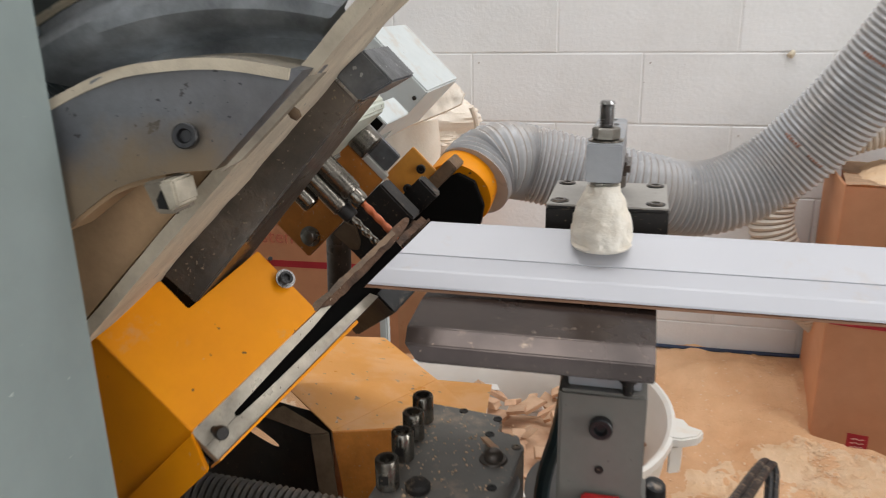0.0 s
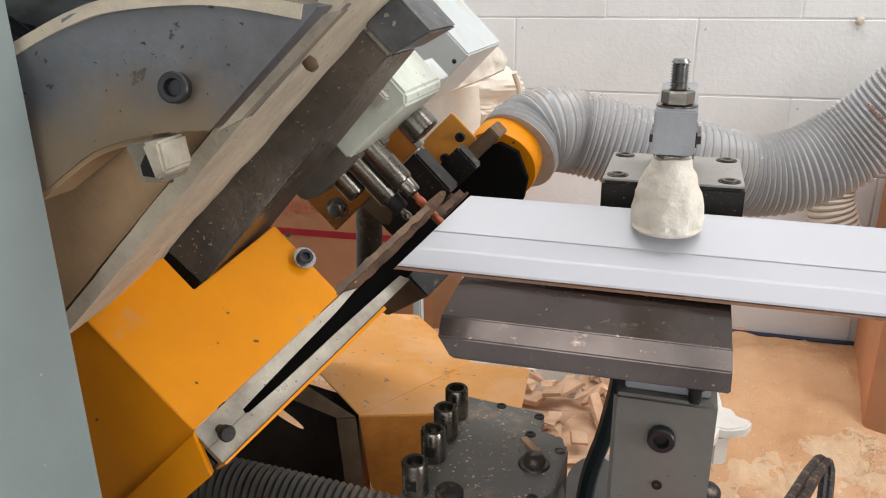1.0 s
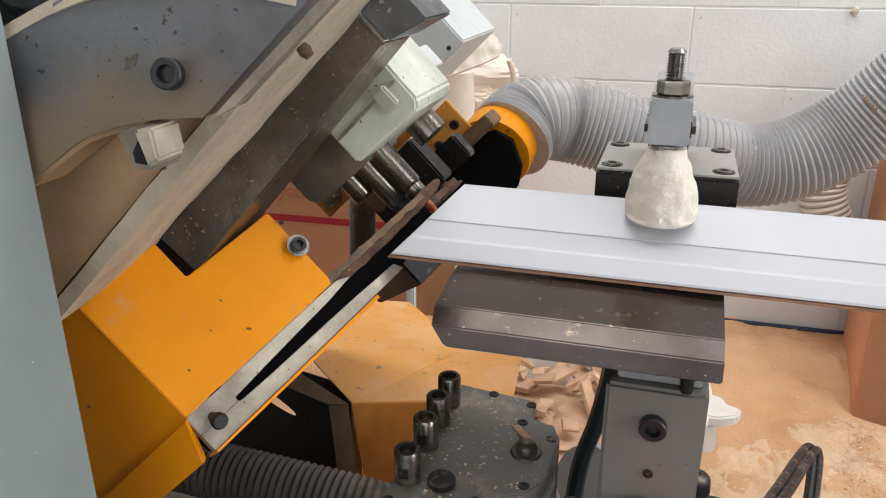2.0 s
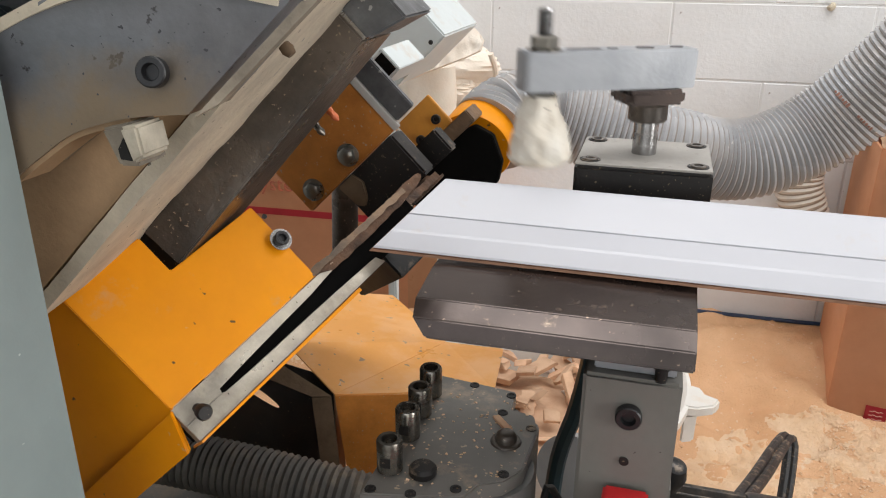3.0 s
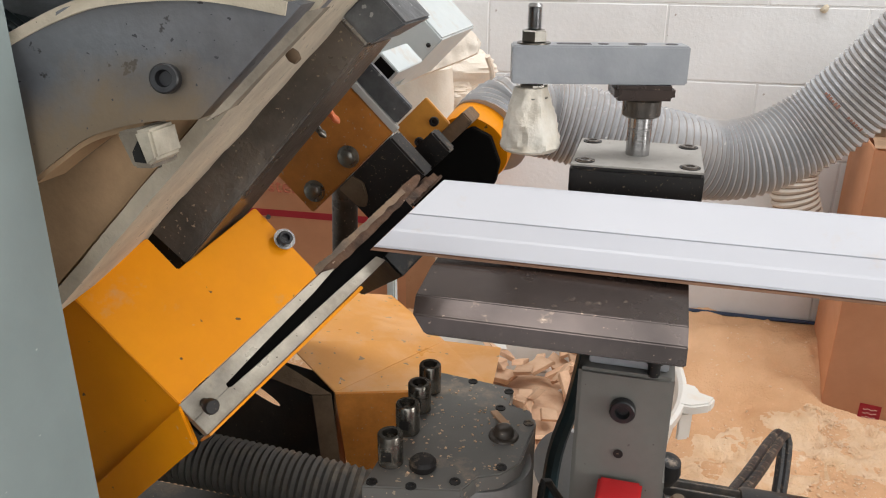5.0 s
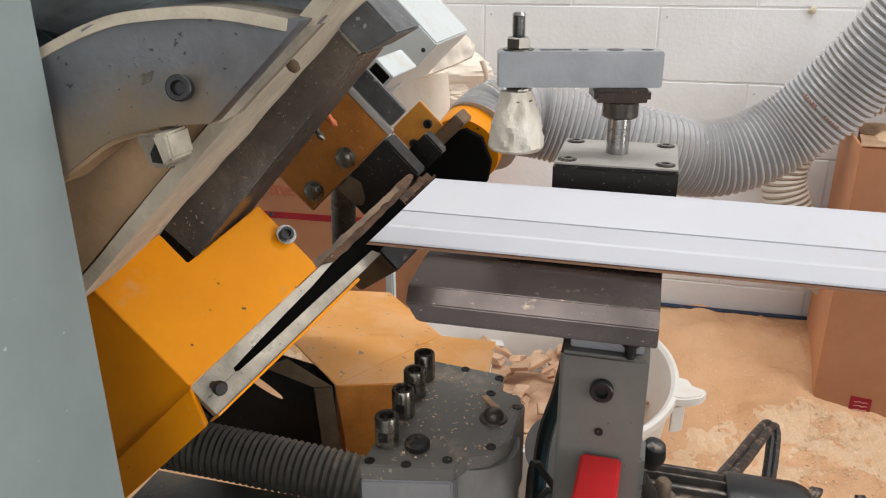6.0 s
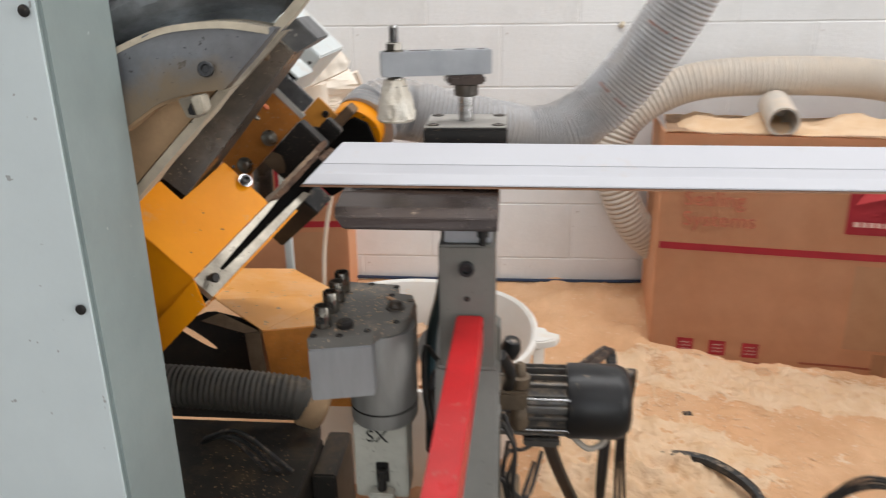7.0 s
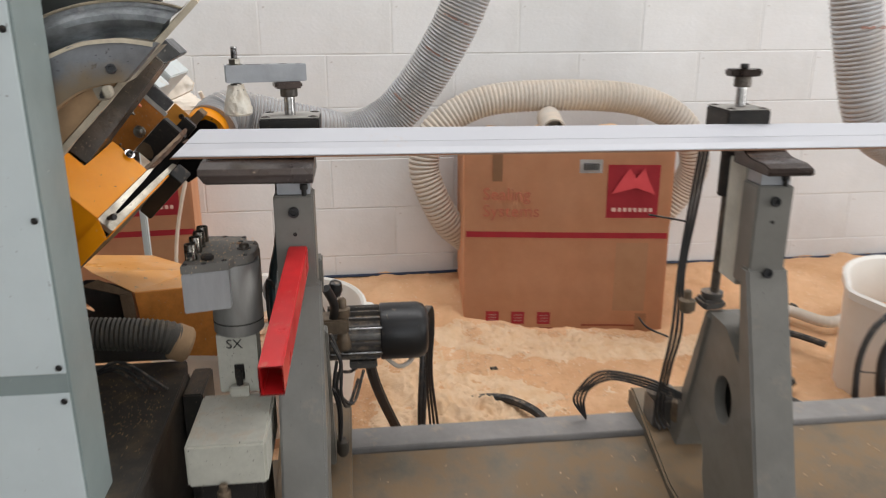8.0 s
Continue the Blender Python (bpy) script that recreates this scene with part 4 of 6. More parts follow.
# ---------------- swing clamps ----------------
def clamp_body(x, label, half=0.052):
    c = thing("clamp_cylinder", Matrix.Translation((x, 0.715, 1.06)), label, "clamp", "clamp cylinders")
    part("block", box(x - half, x + half, 0.668, 0.762, 1.045, 1.0985, 0.0025), M_BLACK, c, "black cylinder block")
    part("cover", box(x - half + 0.0005, x + half - 0.0005, 0.6685, 0.7615, 1.0988, 1.1005, 0.0005), M_COVER, c, "pale dusty top face")
    for sx_ in (0.011 - half, half - 0.011):
        for y in (0.681, 0.750):
            # black disc as the shade of the recess round the screw
            part("screw_recess", lathe([(0.0082, 0), (0.0082, 0.0006)], (x + sx_, y, 1.1006), (0, 0, 1), 20), M_BLACK, c)
            part("screw", lathe([(0.0062, 0), (0.0064, 0.0008), (0.0058, 0.0014), (0.0036, 0.0014), (0.0033, 0.0003)], (x + sx_, y, 1.1008), (0, 0, 1), 18), M_DARKSTEEL, c, "dark socket screw")
    part("barrel", cyl((x - 0.012, 0.70, 1.044), (x - 0.012, 0.70, 0.93), 0.019), M_BLACK, c, "black cylinder barrel")
    return c


clamp_body(-0.029, "black swing-clamp cylinder block with a dusty top")
clamp_body(0.820, "black clamp cylinder block further along the bed", 0.042)

arm = thing("swing_clamp", Matrix.Translation((-0.030, 0.715, 0)), "aluminium swing arm with a taped cone foot", "clamp")


def arm_part(name, bm, material, label=""):
    return part(name, bm, material, arm, label, True)


arm_part("shaft", cyl((0, 0, 1.07), (0, 0, 1.128), 0.0098, 28), M_STEEL, "bright steel shaft")
arm_part("collar", cyl((0, 0, 1.107), (0, 0, 1.122), 0.0155, 28), M_DARKSTEEL, "dark collar")
arm_part("hub", box(-0.019, 0.019, -0.026, 0.022, 1.1222, 1.1342, 0.003), M_JAW, "brown steel hub block")
arm_part("arm_bar", box(-0.0135, 0.0135, -0.108, 0.031, 1.1345, 1.1645, 0.0012), M_ALU, "scuffed aluminium bar")
# bores and slot are black pieces on the bar, shade put into colour
for y, r in ((-0.035, 0.0045), (-0.008, 0.0075), (0.019, 0.005)):
    arm_part("bore", lathe([(r, 0), (r, 0.0005)], (0, y, 1.1643), (0, 0, 1), 20), M_BLACK)
arm_part("slot", box(-0.0045, 0.0045, -0.072, -0.045, 1.1642, 1.1648, 0), M_BLACK)
thread = [(0.0050, 1.08)]
for k in range(40):
    z = 1.118 + k * 0.0019
    thread += [(0.0048, z), (0.0064, z + 0.00095)]
arm_part("threaded_rod", lathe(thread + [(0.0045, 1.1955)], (0, -0.0905, 0), (0, 0, 1), 18), M_STEEL, "threaded rod")
for z, hgt in ((1.1657, 0.0095), (1.1225, 0.0105)):
    arm_part("washer", lathe([(0.0135, z - 0.0012), (0.0135, z)], (0, -0.0905, 0), (0, 0, 1), 24), M_SPINDLE)
    arm_part("nut", lathe([(0.0095, z), (0.0108, z + 0.001), (0.0108, z + hgt - 0.001), (0.0095, z + hgt)], (0, -0.0905, 0), (0, 0, 1), six=True), M_NUT, "plated hexagon nut")
bm = lathe([(0.003, 1.0780), (0.0222, 1.0782), (0.0242, 1.0805), (0.0240, 1.087), (0.0226, 1.099), (0.0200, 1.110), (0.0165, 1.1195), (0.0145, 1.1245), (0.0135, 1.1300), (0.004, 1.1302)], (0, -0.0905, 0), (0, 0, 1), 52)
bmesh.ops.subdivide_edges(bm, edges=[e for e in bm.edges if abs(e.verts[0].co.z - e.verts[1].co.z) > 0.0025], cuts=3)
for v in bm.verts:
    if 1.082 < v.co.z:
        r = Vector((v.co.x, v.co.y + 0.0905, 0))
        q = v.co * 60
        crease = abs(noise.noise((q.x * 1.2, q.y * 1.2, q.z * 0.7))) + 0.5 * abs(noise.noise((q.x * 2.6 + 5, q.y * 2.6, q.z * 2.2)))
        v.co += r * (0.07 - 0.27 * crease + 0.07 * noise.noise(q * 0.6))
        v.co.z += 0.0022 * noise.noise(q * 1.1) if v.co.z > 1.12 else 0.0
arm_part("foot_cone", bm, M_TAPE, "cone foot wrapped in wrinkled masking tape")

knob = thing("cross_clamp", Matrix.Translation((0.823, 0.715, 1.1)), "dark cross-shaped clamp head on a steel shaft", "clamp")
part("shaft", cyl((0.823, 0.715, 1.1), (0.823, 0.715, 1.142), 0.0095), M_STEEL, knob, "bright steel shaft")
part("collar", cyl((0.823, 0.715, 1.138), (0.823, 0.715, 1.158), 0.016), M_DARKSTEEL, knob)
bm = box(0.792, 0.854, 0.700, 0.730, 1.158, 1.172, 0.003)
box(0.807, 0.839, 0.685, 0.745, 1.1585, 1.1715, 0.003, bm)
part("cross_head", bm, M_JAW, knob, "brown steel cross head")
part("cap", cyl((0.824, 0.715, 1.172), (0.824, 0.715, 1.181), 0.008), M_BLACK, knob)

# ---------------- lower drilling gearbox ----------------
gear = thing("drill_gearbox", Matrix.Translation((-0.14, 0.57, 0.64)), "grey lower multi-spindle drill gearbox sprinkled with chips", "gearbox")
top = [(-0.2005, 0.496), (-0.128, 0.512), (-0.120, 0.530), (-0.104, 0.538), (-0.092, 0.556), (-0.089, 0.606), (-0.096, 0.630), (-0.116, 0.634), (-0.117, 0.662), (-0.195, 0.672)]
part("top_plate", prism(top, 0.876, 0.8905, "z", 0.0012), M_GEAR, gear, "flat grey top plate")
part("front_block", prism([(-0.2005, 0.4965), (-0.129, 0.5125), (-0.129, 0.575), (-0.196, 0.575)], 0.809, 0.8755, "z", 0.0015), M_GEARFRONT, gear, "bright machined front block")
part("drum", lathe([(0.040, 0.748), (0.0425, 0.752), (0.0425, 0.8745), (0.042, 0.8755)], (-0.128, 0.572, 0), (0, 0, 1), 40), M_DRUMPAINT, gear, "machined drum")
# thin black ring stands in for the shade in a slot
part("drum_slot", lathe([(0.0431, 0.7695), (0.0431, 0.7712)], (-0.128, 0.5715, 0), (0, 0, 1), 40), M_BLACK, gear)
part("rear_block", prism([(-0.195, 0.578), (-0.096, 0.58), (-0.092, 0.64), (-0.118, 0.662), (-0.194, 0.67)], 0.79, 0.8755, "z", 0.002), M_GEAR, gear)
for y in (0.529, 0.572, 0.605, 0.637):
    bm = lathe([(0.0085, 0.8905), (0.0098, 0.8915), (0.0098, 0.9165), (0.0090, 0.9178), (0.0062, 0.9178), (0.0060, 0.9120)], (-0.1885, y, 0), (0, 0, 1), 24)
    c = part("chuck", bm, M_SPINDLE, gear, "dark steel drill chuck sleeve")
    part("flat", box(-0.1925, -0.1845, y - 0.0103, y - 0.0097, 0.8985, 0.9065, 0), M_BLACK, c)
bm = lathe([(0.0095, 0.8905), (0.0105, 0.892), (0.0105, 0.896), (0.0082, 0.8985), (0.003, 0.899)], (-0.163, 0.530, 0), (0, 0, 1), 20)
part("plug", bm, M_BLACK, gear, "black screw plug")
part("nut_washer", lathe([(0.0125, 0.8905), (0.0118, 0.892), (0.0105, 0.8925)], (-0.1115, 0.587, 0), (0, 0, 1), 24), M_DARKSTEEL, gear)
part("nut", lathe([(0.0088, 0.892), (0.0088, 0.8955), (0.0072, 0.8985), (0.0040, 0.9002), (0.001, 0.9005)], (-0.1115, 0.587, 0), (0, 0, 1), 20), M_DARKSTEEL, gear, "dark domed nut")
for x, y in ((-0.1945, 0.503), (-0.165, 0.506), (-0.135, 0.520), (-0.105, 0.546), (-0.095, 0.610), (-0.12, 0.654), (-0.155, 0.662), (-0.122, 0.626)):
    part("screw", lathe([(0.0044, 0), (0.0042, 0.0009), (0.0026, 0.0009), (0.0024, 0.0003)], (x, y, 0.8905), (0, 0, 1), 16), M_BLACK, gear)
rng = random.Random(5)
bm = bmesh.new()
for _ in range(130):
    x, y = rng.uniform(-0.19, -0.1), rng.uniform(0.515, 0.65)
    s = rng.uniform(0.0005, 0.0014)
    bmesh.ops.create_cube(bm, size=1, matrix=pose(x, y, 0.8909, rng.uniform(0, 30), rng.uniform(0, 30), rng.uniform(0, 180)) @ Matrix.Diagonal((s * 2, s, s * 0.5, 1)))
part("chip_litter", bm, M_SAWPALE, gear, "loose pale wood chips", smooth=False)
bm = bmesh.new()
bmesh.ops.create_cube(bm, size=1, matrix=pose(-0.1185, 0.608, 0.8925, 4, 8, 125) @ Matrix.Diagonal((0.028, 0.006, 0.0022, 1)))
part("splinter", bm, M_OFFCUT, gear, "long wood splinter")
part("neck", box(-0.166, -0.098, 0.548, 0.60, 0.638, 0.7475, 0.002), M_BEIGE, gear, "pale grey neck marked in ink")
lettering("ink_mark", "SX", 0.024, pose(-0.150, 0.5475, 0.722, 90, 0, 0), M_INK, gear)
# black block on the neck stands in for a slot's shade
part("neck_slot", box(-0.139, -0.122, 0.5465, 0.5485, 0.662, 0.692, 0.001), M_BLACK, gear)
part("stop_screw", cyl((-0.1305, 0.540, 0.655), (-0.1305, 0.540, 0.685), 0.006), M_BLACK, gear, "black stop screw")
part("stop_block", box(-0.147, -0.115, 0.53, 0.547, 0.636, 0.656, 0.002), M_BEIGE, gear)

mbox = thing("motor_box", Matrix.Translation((-0.145, 0.5, 0.5)), "beige sheet-metal motor box with chipped edges", "motor box")
bm = box(-0.196, -0.072, 0.376, 0.547, 0.563, 0.6365, 0.004)
part("casing", bm, M_BEIGE, mbox, "beige casing")
part("fitting", lathe([(0.007, 0), (0.0105, 0.002), (0.0105, 0.014), (0.007, 0.016), (0.007, 0.026), (0.0045, 0.028)], (-0.140, 0.366, 0.545), (0, 0, 1), 18), M_BRASS, mbox, "brass fitting")
part("under_motor", box(-0.185, -0.085, 0.40, 0.545, 0.27, 0.5625, 0.01), M_BLACK, mbox, "black motor below")

# ---------------- motor behind the stand ----------------
motor = thing("electric_motor", Matrix.Translation((0.12, 0.87, 0.62)), "finned grey motor with a black fan cover", "motor")
MY, MZ = 0.852, 0.611
part("body", cyl((0.005, MY, MZ), (0.124, MY, MZ), 0.048, 32), M_MOTOR, motor, "grey finned body")
for i in range(20):
    a = 2 * math.pi * i / 20
    bm = box(0.012, 0.1225, -0.0016, 0.0016, 0.046, 0.0588, 0.0006)
    part("fin", bm, M_MOTOR, motor, m=Matrix.Translation((0, MY, MZ)) @ Matrix.Rotation(a, 4, "X"))
part("fan_cover", lathe([(0.0592, 0), (0.0618, 0.004), (0.0618, 0.080), (0.057, 0.094), (0.047, 0.102), (0.012, 0.104)], (0.1235, MY, MZ), (1, 0, 0), 44), M_FANCOVER, motor, "black domed fan cover")
for a in (60, 118, 200):
    q = Vector((0, -math.sin(radians(a)), math.cos(radians(a)))) * 0.0570
    rod = part("tie_bolt", cyl((0.004, MY + q.y, MZ + q.z), (0.127, MY + q.y, MZ + q.z), 0.0026, 10), M_STEEL, motor, "bright tie bolt")
    part("bolt_head", cyl((0.123, MY + q.y, MZ + q.z), (0.129, MY + q.y, MZ + q.z), 0.0046, 6, 0.0004), M_STEEL, rod)
part("terminal_plate", box(0.055, 0.115, MY - 0.030, MY + 0.030, MZ - 0.074, MZ - 0.058, 0.003), M_MOTOR, motor, "cast terminal plate")
part("end_shield", lathe([(0.052, 0), (0.06, 0.004), (0.06, 0.014), (0.05, 0.018)], (-0.012, MY, MZ), (1, 0, 0), 36), M_MOTOR, motor)
part("valve_body", box(-0.004, 0.058, 0.745, 0.80, 0.652, 0.684, 0.004), M_BRASS, motor, "dusty valve body")
part("valve_cap", lathe([(0.014, 0), (0.016, 0.003), (0.016, 0.018), (0.009, 0.02), (0.009, 0.036), (0.006, 0.04)], (0.046, 0.765, 0.684), (0, 0, 1), 20), M_BRASS, motor, "brass regulator cap")
part("valve_stem", lathe([(0.013, 0), (0.016, 0.006), (0.012, 0.03), (0.009, 0.04)], (0.046, 0.765, 0.613), (0, 0, 1), 18), M_BRASS, motor)

# ---------------- base beam and bed ----------------
bm = prism([(0.325, 0.02), (0.33, 0.262), (0.62, 0.2615), (0.850, 0.312), (0.857, 0.262), (0.93, 0.2), (0.93, 0.02)], -0.225, 3.4, "x", 0.003)
bed = thing("machine_bed", Matrix.Translation((1.5, 0.6, 0.02)), "long grey machine bed thick with sawdust, steel rail along it", "machine bed")
part("bed_body", bm, M_BASE, bed, "dust-covered grey bed")
part("rail", box(-0.1, 3.4, 0.857, 0.945, 0.30, 0.322, 0.002), M_RAIL, bed, "grey steel rail")
for x, y in ((0.665, 0.655), (1.35, 0.655), (0.16, 0.655)):
    z = 0.2615 + (y - 0.62) * 0.2196
    # black ring and disc carry the hole's shade
    part("bolt_hole", lathe([(0.0052, -0.002), (0.0052, 0.0006), (0.0036, 0.0007), (0.0034, -0.001)], (x, y, z), (0, -0.214, 0.977), 16), M_BLACK, bed)
rng = random.Random(23)
bm = bmesh.new()
for _ in range(60):
    x, y = rng.uniform(0.1, 1.6), rng.uniform(0.63, 0.84)
    q = rng.uniform(0.0008, 0.0024)
    bmesh.ops.create_cube(bm, size=1, matrix=pose(x, y, 0.2625 + (y - 0.62) * 0.2196, 12, 0, rng.uniform(0, 180)) @ Matrix.Diagonal((q * rng.uniform(1.5, 4), q, q * 0.5, 1)))
tagged(part("chip_litter", bm, M_SAWPALE, bed, "stray pale wood chips", smooth=False), kind="stuff")
table = thing("side_table", Matrix.Translation((-0.4, 0.55, 0.5)), "dark steel side table dusted with sawdust", "table")
bm = prism([(-0.62, 0.30), (-0.2535, 0.30), (-0.262, 0.72), (-0.272, 0.775), (-0.62, 0.775)], 0.58, 0.60, "z", 0.002)
part("top", bm, M_BENCH, table, "dark steel top")
part("apron", box(-0.62, -0.268, 0.31, 0.77, 0.02, 0.578, 0.004), M_BENCH, table)
part("ledge", box(-0.266, -0.228, 0.68, 0.80, 0.02, 0.57, 0.003), M_BENCH, table)
part("back_strip", box(-0.52, -0.30, 0.776, 0.80, 0.602, 0.64, 0.002), M_BLACKPLATE, table, "black strip behind the table")

rng = random.Random(17)
bm = bmesh.new()
for _ in range(320):
    x, y = rng.gauss(-0.335, 0.045), rng.gauss(0.56, 0.09)
    if -0.60 < x < -0.27 and 0.36 < y < 0.76:
        sz_ = rng.uniform(0.0006, 0.0016)
        bmesh.ops.create_cube(bm, size=1, matrix=pose(x, y, 0.6008, rng.uniform(-20, 20), rng.uniform(-20, 20), rng.uniform(0, 180)) @ Matrix.Diagonal((sz_ * 2, sz_, sz_ * 0.4, 1)))
tagged(part("chip_litter", bm, M_BROWNDUST, table, "loose brown wood chips", smooth=False), kind="stuff")

# ---------------- machine cabinet ----------------
cab = thing("machine_cabinet", Matrix.Translation((-0.6, 0.4, 0)), "grey-green machine cabinet with pale screwed panels", "cabinet")
bm = prism([(-1.1, 0.2535), (-0.2975, 0.2535), (-0.2985, 0.3545), (-1.1, 0.3545)], 0.02, 2.1, "z", 0.003)
part("frame", bm, M_CABSIDE, cab, "grey-green cabinet frame")
for z0, z1 in ((0.829, 2.08), (0.05, 0.801)):
    pn = part("panel", box(-1.09, -0.3000, 0.2515, 0.2533, z0, z1, 0.0006), M_CABINET, cab, "pale grey panel")
    for z in ((0.838, 1.0346, 1.26) if z0 > 0.5 else (0.790, 0.5)):
        part("screw", lathe([(0.0042, 0), (0.0044, 0.001), (0.003, 0.002)], (-0.3072, 0.25, z), (0, -1, 0), 14), M_BLACK, pn)

# ---------------- cartons ----------------
CARTON_LEN, CARTON_DEEP, CARTON_TOP = 0.729, 0.30, 0.850


def carton(m, label):
    """A printed carton; its own x runs along the front, y to the back."""
    c = thing("carton", m, label, "box", "printed cartons")
    w, dp, h, th = CARTON_LEN, CARTON_DEEP, CARTON_TOP - 0.02, 0.006

    def p(name, bm, material, lab=""):
        return part(name, bm, material, c, lab, True)

    def wall(x0, x1, y0, y1):
        bm = box(x0, x1, y0, y1, 0, h, 0.0015)
        return bm

    bm = bmesh.new()
    nx, nz = 26, 28
    grid = [[bm.verts.new((w * i / nx, 0.0035 * noise.noise((i * 0.23, j * 0.21, 3)) + 0.004 * math.sin(math.pi * i / nx) * -1 * math.sin(math.pi * j / nz), h * j / nz)) for j in range(nz + 1)] for i in range(nx + 1)]
    for i in range(nx):
        for j in range(nz):
            bm.faces.new((grid[i][j], grid[i + 1][j], grid[i + 1][j + 1], grid[i][j + 1]))
    bmesh.ops.solidify(bm, geom=list(bm.faces), thickness=th)
    p("front", bm, M_CARD, "brown cardboard front, slightly bowed")
    bm = wall(0.0005, th, th + 0.002, dp)
    for v in bm.verts:
        v.co.x -= 0.11 * v.co.y          # this side bulges outward to the back
    p("side", bm, M_CARD)
    p("side", wall(w - th, w - 0.0005, th + 0.002, dp), M_CARD)
    p("back", wall(th + 0.001, w - th - 0.001, dp - th, dp), M_CARD)
    # sagging top flaps under dust
    for y0, y1 in ((0.002, dp * 0.47), (dp * 0.5, dp)):
        bm = bmesh.new()
        g = [[bm.verts.new((w * i / 16, y0 + (y1 - y0) * j / 6, h + 0.003 - 0.018 * math.sin(math.pi * i / 16) * (j / 6 if y0 < 0.1 else 1 - j / 6) + 0.006 * noise.noise((i * 0.5, j * 0.5, y0 * 30)))) for j in range(7)] for i in range(17)]
        for i in range(16):
            for j in range(6):
                bm.faces.new((g[i][j], g[i + 1][j], g[i + 1][j + 1], g[i][j + 1]))
        bmesh.ops.solidify(bm, geom=list(bm.faces), thickness=0.005)
        p("top_flap", bm, M_CARDPALE, "dusty top flap")

    # sawdust heaped on the flaps
    bm = bmesh.new()
    g = [[bm.verts.new((0.01 + (w - 0.02) * i / 48, 0.012 + (dp - 0.02) * j / 20, h - 0.014 + 0.050 * math.sin(math.pi * j / 20) ** 0.7 * (0.75 + 0.6 * noise.noise((i * 0.13, j * 0.16, 5))) * min(1.0, i / 5, (48 - i) / 5) + 0.006 * noise.noise((i * 0.6, j * 0.6, 8)))) for j in range(21)] for i in range(49)]
    for i in range(48):
        for j in range(20):
            bm.faces.new((g[i][j], g[i + 1][j], g[i + 1][j + 1], g[i][j + 1]))
    p("dust_layer", bm, M_SAWPALE, "sawdust heaped on the flaps")

    def flat(name, x0, x1, z0, z1, material, lab=""):
        bm = bmesh.new()
        k = 14
        rows_ = []
        for i in range(k + 1):
            x = x0 + (x1 - x0) * i / k
            col = []
            for z in (z0, (z0 + z1) / 2, z1):
                ii, jj = x / w * nx, z / h * nz
                y = 0.0035 * noise.noise((ii * 0.23, jj * 0.21, 3)) - 0.004 * math.sin(math.pi * x / w) * math.sin(math.pi * z / h)
                col.append(bm.verts.new((x, y - 0.0018, z)))
            rows_.append(col)
        for a, b in zip(rows_, rows_[1:]):
            for j in range(2):
                bm.faces.new((a[j], b[j], b[j + 1], a[j + 1]))
        bmesh.ops.solidify(bm, geom=list(bm.faces), thickness=0.0008)
        return p(name, bm, material, lab)

    flat("red_stripe", 0.008, w - 0.006, 0.486, 0.507, M_REDPRINT, "red printed stripe")
    lg = flat("logo_panel", 0.502, 0.682, 0.562, 0.752, M_REDPRINT, "red printed panel with a pale mountain shape")
    bm = prism([(0.515, 0.648), (0.575, 0.742), (0.60, 0.705), (0.625, 0.742), (0.668, 0.648), (0.60, 0.672)], -0.0098, -0.0088, "y")
    part("pale_peak", bm, mat("faded_red_print", (0.59, 0.055, 0.065), (0.55, 0.045, 0.055), 0.6), lg, local=True)
    bm = bmesh.new()
    for k, (x, z0, z1) in enumerate(((0.520, 0.586, 0.600), (0.542, 0.586, 0.600), (0.560, 0.586, 0.600), (0.578, 0.586, 0.600), (0.596, 0.586, 0.600), (0.614, 0.586, 0.600), (0.632, 0.586, 0.600), (0.650, 0.586, 0.600))):
        box(x, x + (0.011 if k else 0.015), -0.0096, -0.0088, z0, z1, 0, bm)
    part("logo_bars", bm, M_WHITEPRINT, lg, local=True)
    for i, x in enumerate((0.083, 0.177, 0.272)):
        ic = flat("icon", x, x + 0.048, 0.152, 0.200, M_REDPRINT, "small red printed icon")
        bm = bmesh.new()
        for k in range(3):
            for s in range(4):
                box(x + 0.009 + s * 0.0075, x + 0.0165 + s * 0.0075, -0.0078, -0.0072, 0.164 + k * 0.011 + (0.002 if s % 2 else 0), 0.1658 + k * 0.011 + (0.002 if s % 2 else 0), 0, bm)
        part("wave_lines", bm, M_WHITEPRINT, ic, local=True)
        if i:
            flat("caption_bar", x - 0.004, x + 0.058, 0.133, 0.139, M_FAINT)
    flat("address_bar", 0.435, 0.66, 0.148, 0.155, M_FAINT)
    flat("address_bar", 0.63, 0.67, 0.135, 0.20, mat("tape_patch", (0.57, 0.29, 0.15), (0.53, 0.265, 0.135), 0.4))
    st_ = flat("sticker", 0.403, 0.482, 0.722, 0.770, M_LABEL, "white barcode sticker")
    bm = bmesh.new()
    for k in range(9):
        box(0.416 + k * 0.0062, 0.4195 + k * 0.0062, -0.0118, -0.0085, 0.734, 0.758, 0, bm)
    part("barcode", bm, M_INK, st_, local=True)
    flat("tape", 0.545, 0.66, 0.21, 0.47, mat("brown_tape", (0.655, 0.36, 0.20), (0.61, 0.325, 0.175), 0.35), "brown packing tape")
    flat("tape", 0.10, 0.135, 0.69, 0.80, mat("dark_tape", (0.40, 0.21, 0.11), (0.36, 0.19, 0.1), 0.35), "brown tape")
    lettering("print", "Airtight", 0.019, pose(0.078, -0.0085, 0.130, 90, 0, 0), M_FAINT, c).matrix_basis = Matrix()
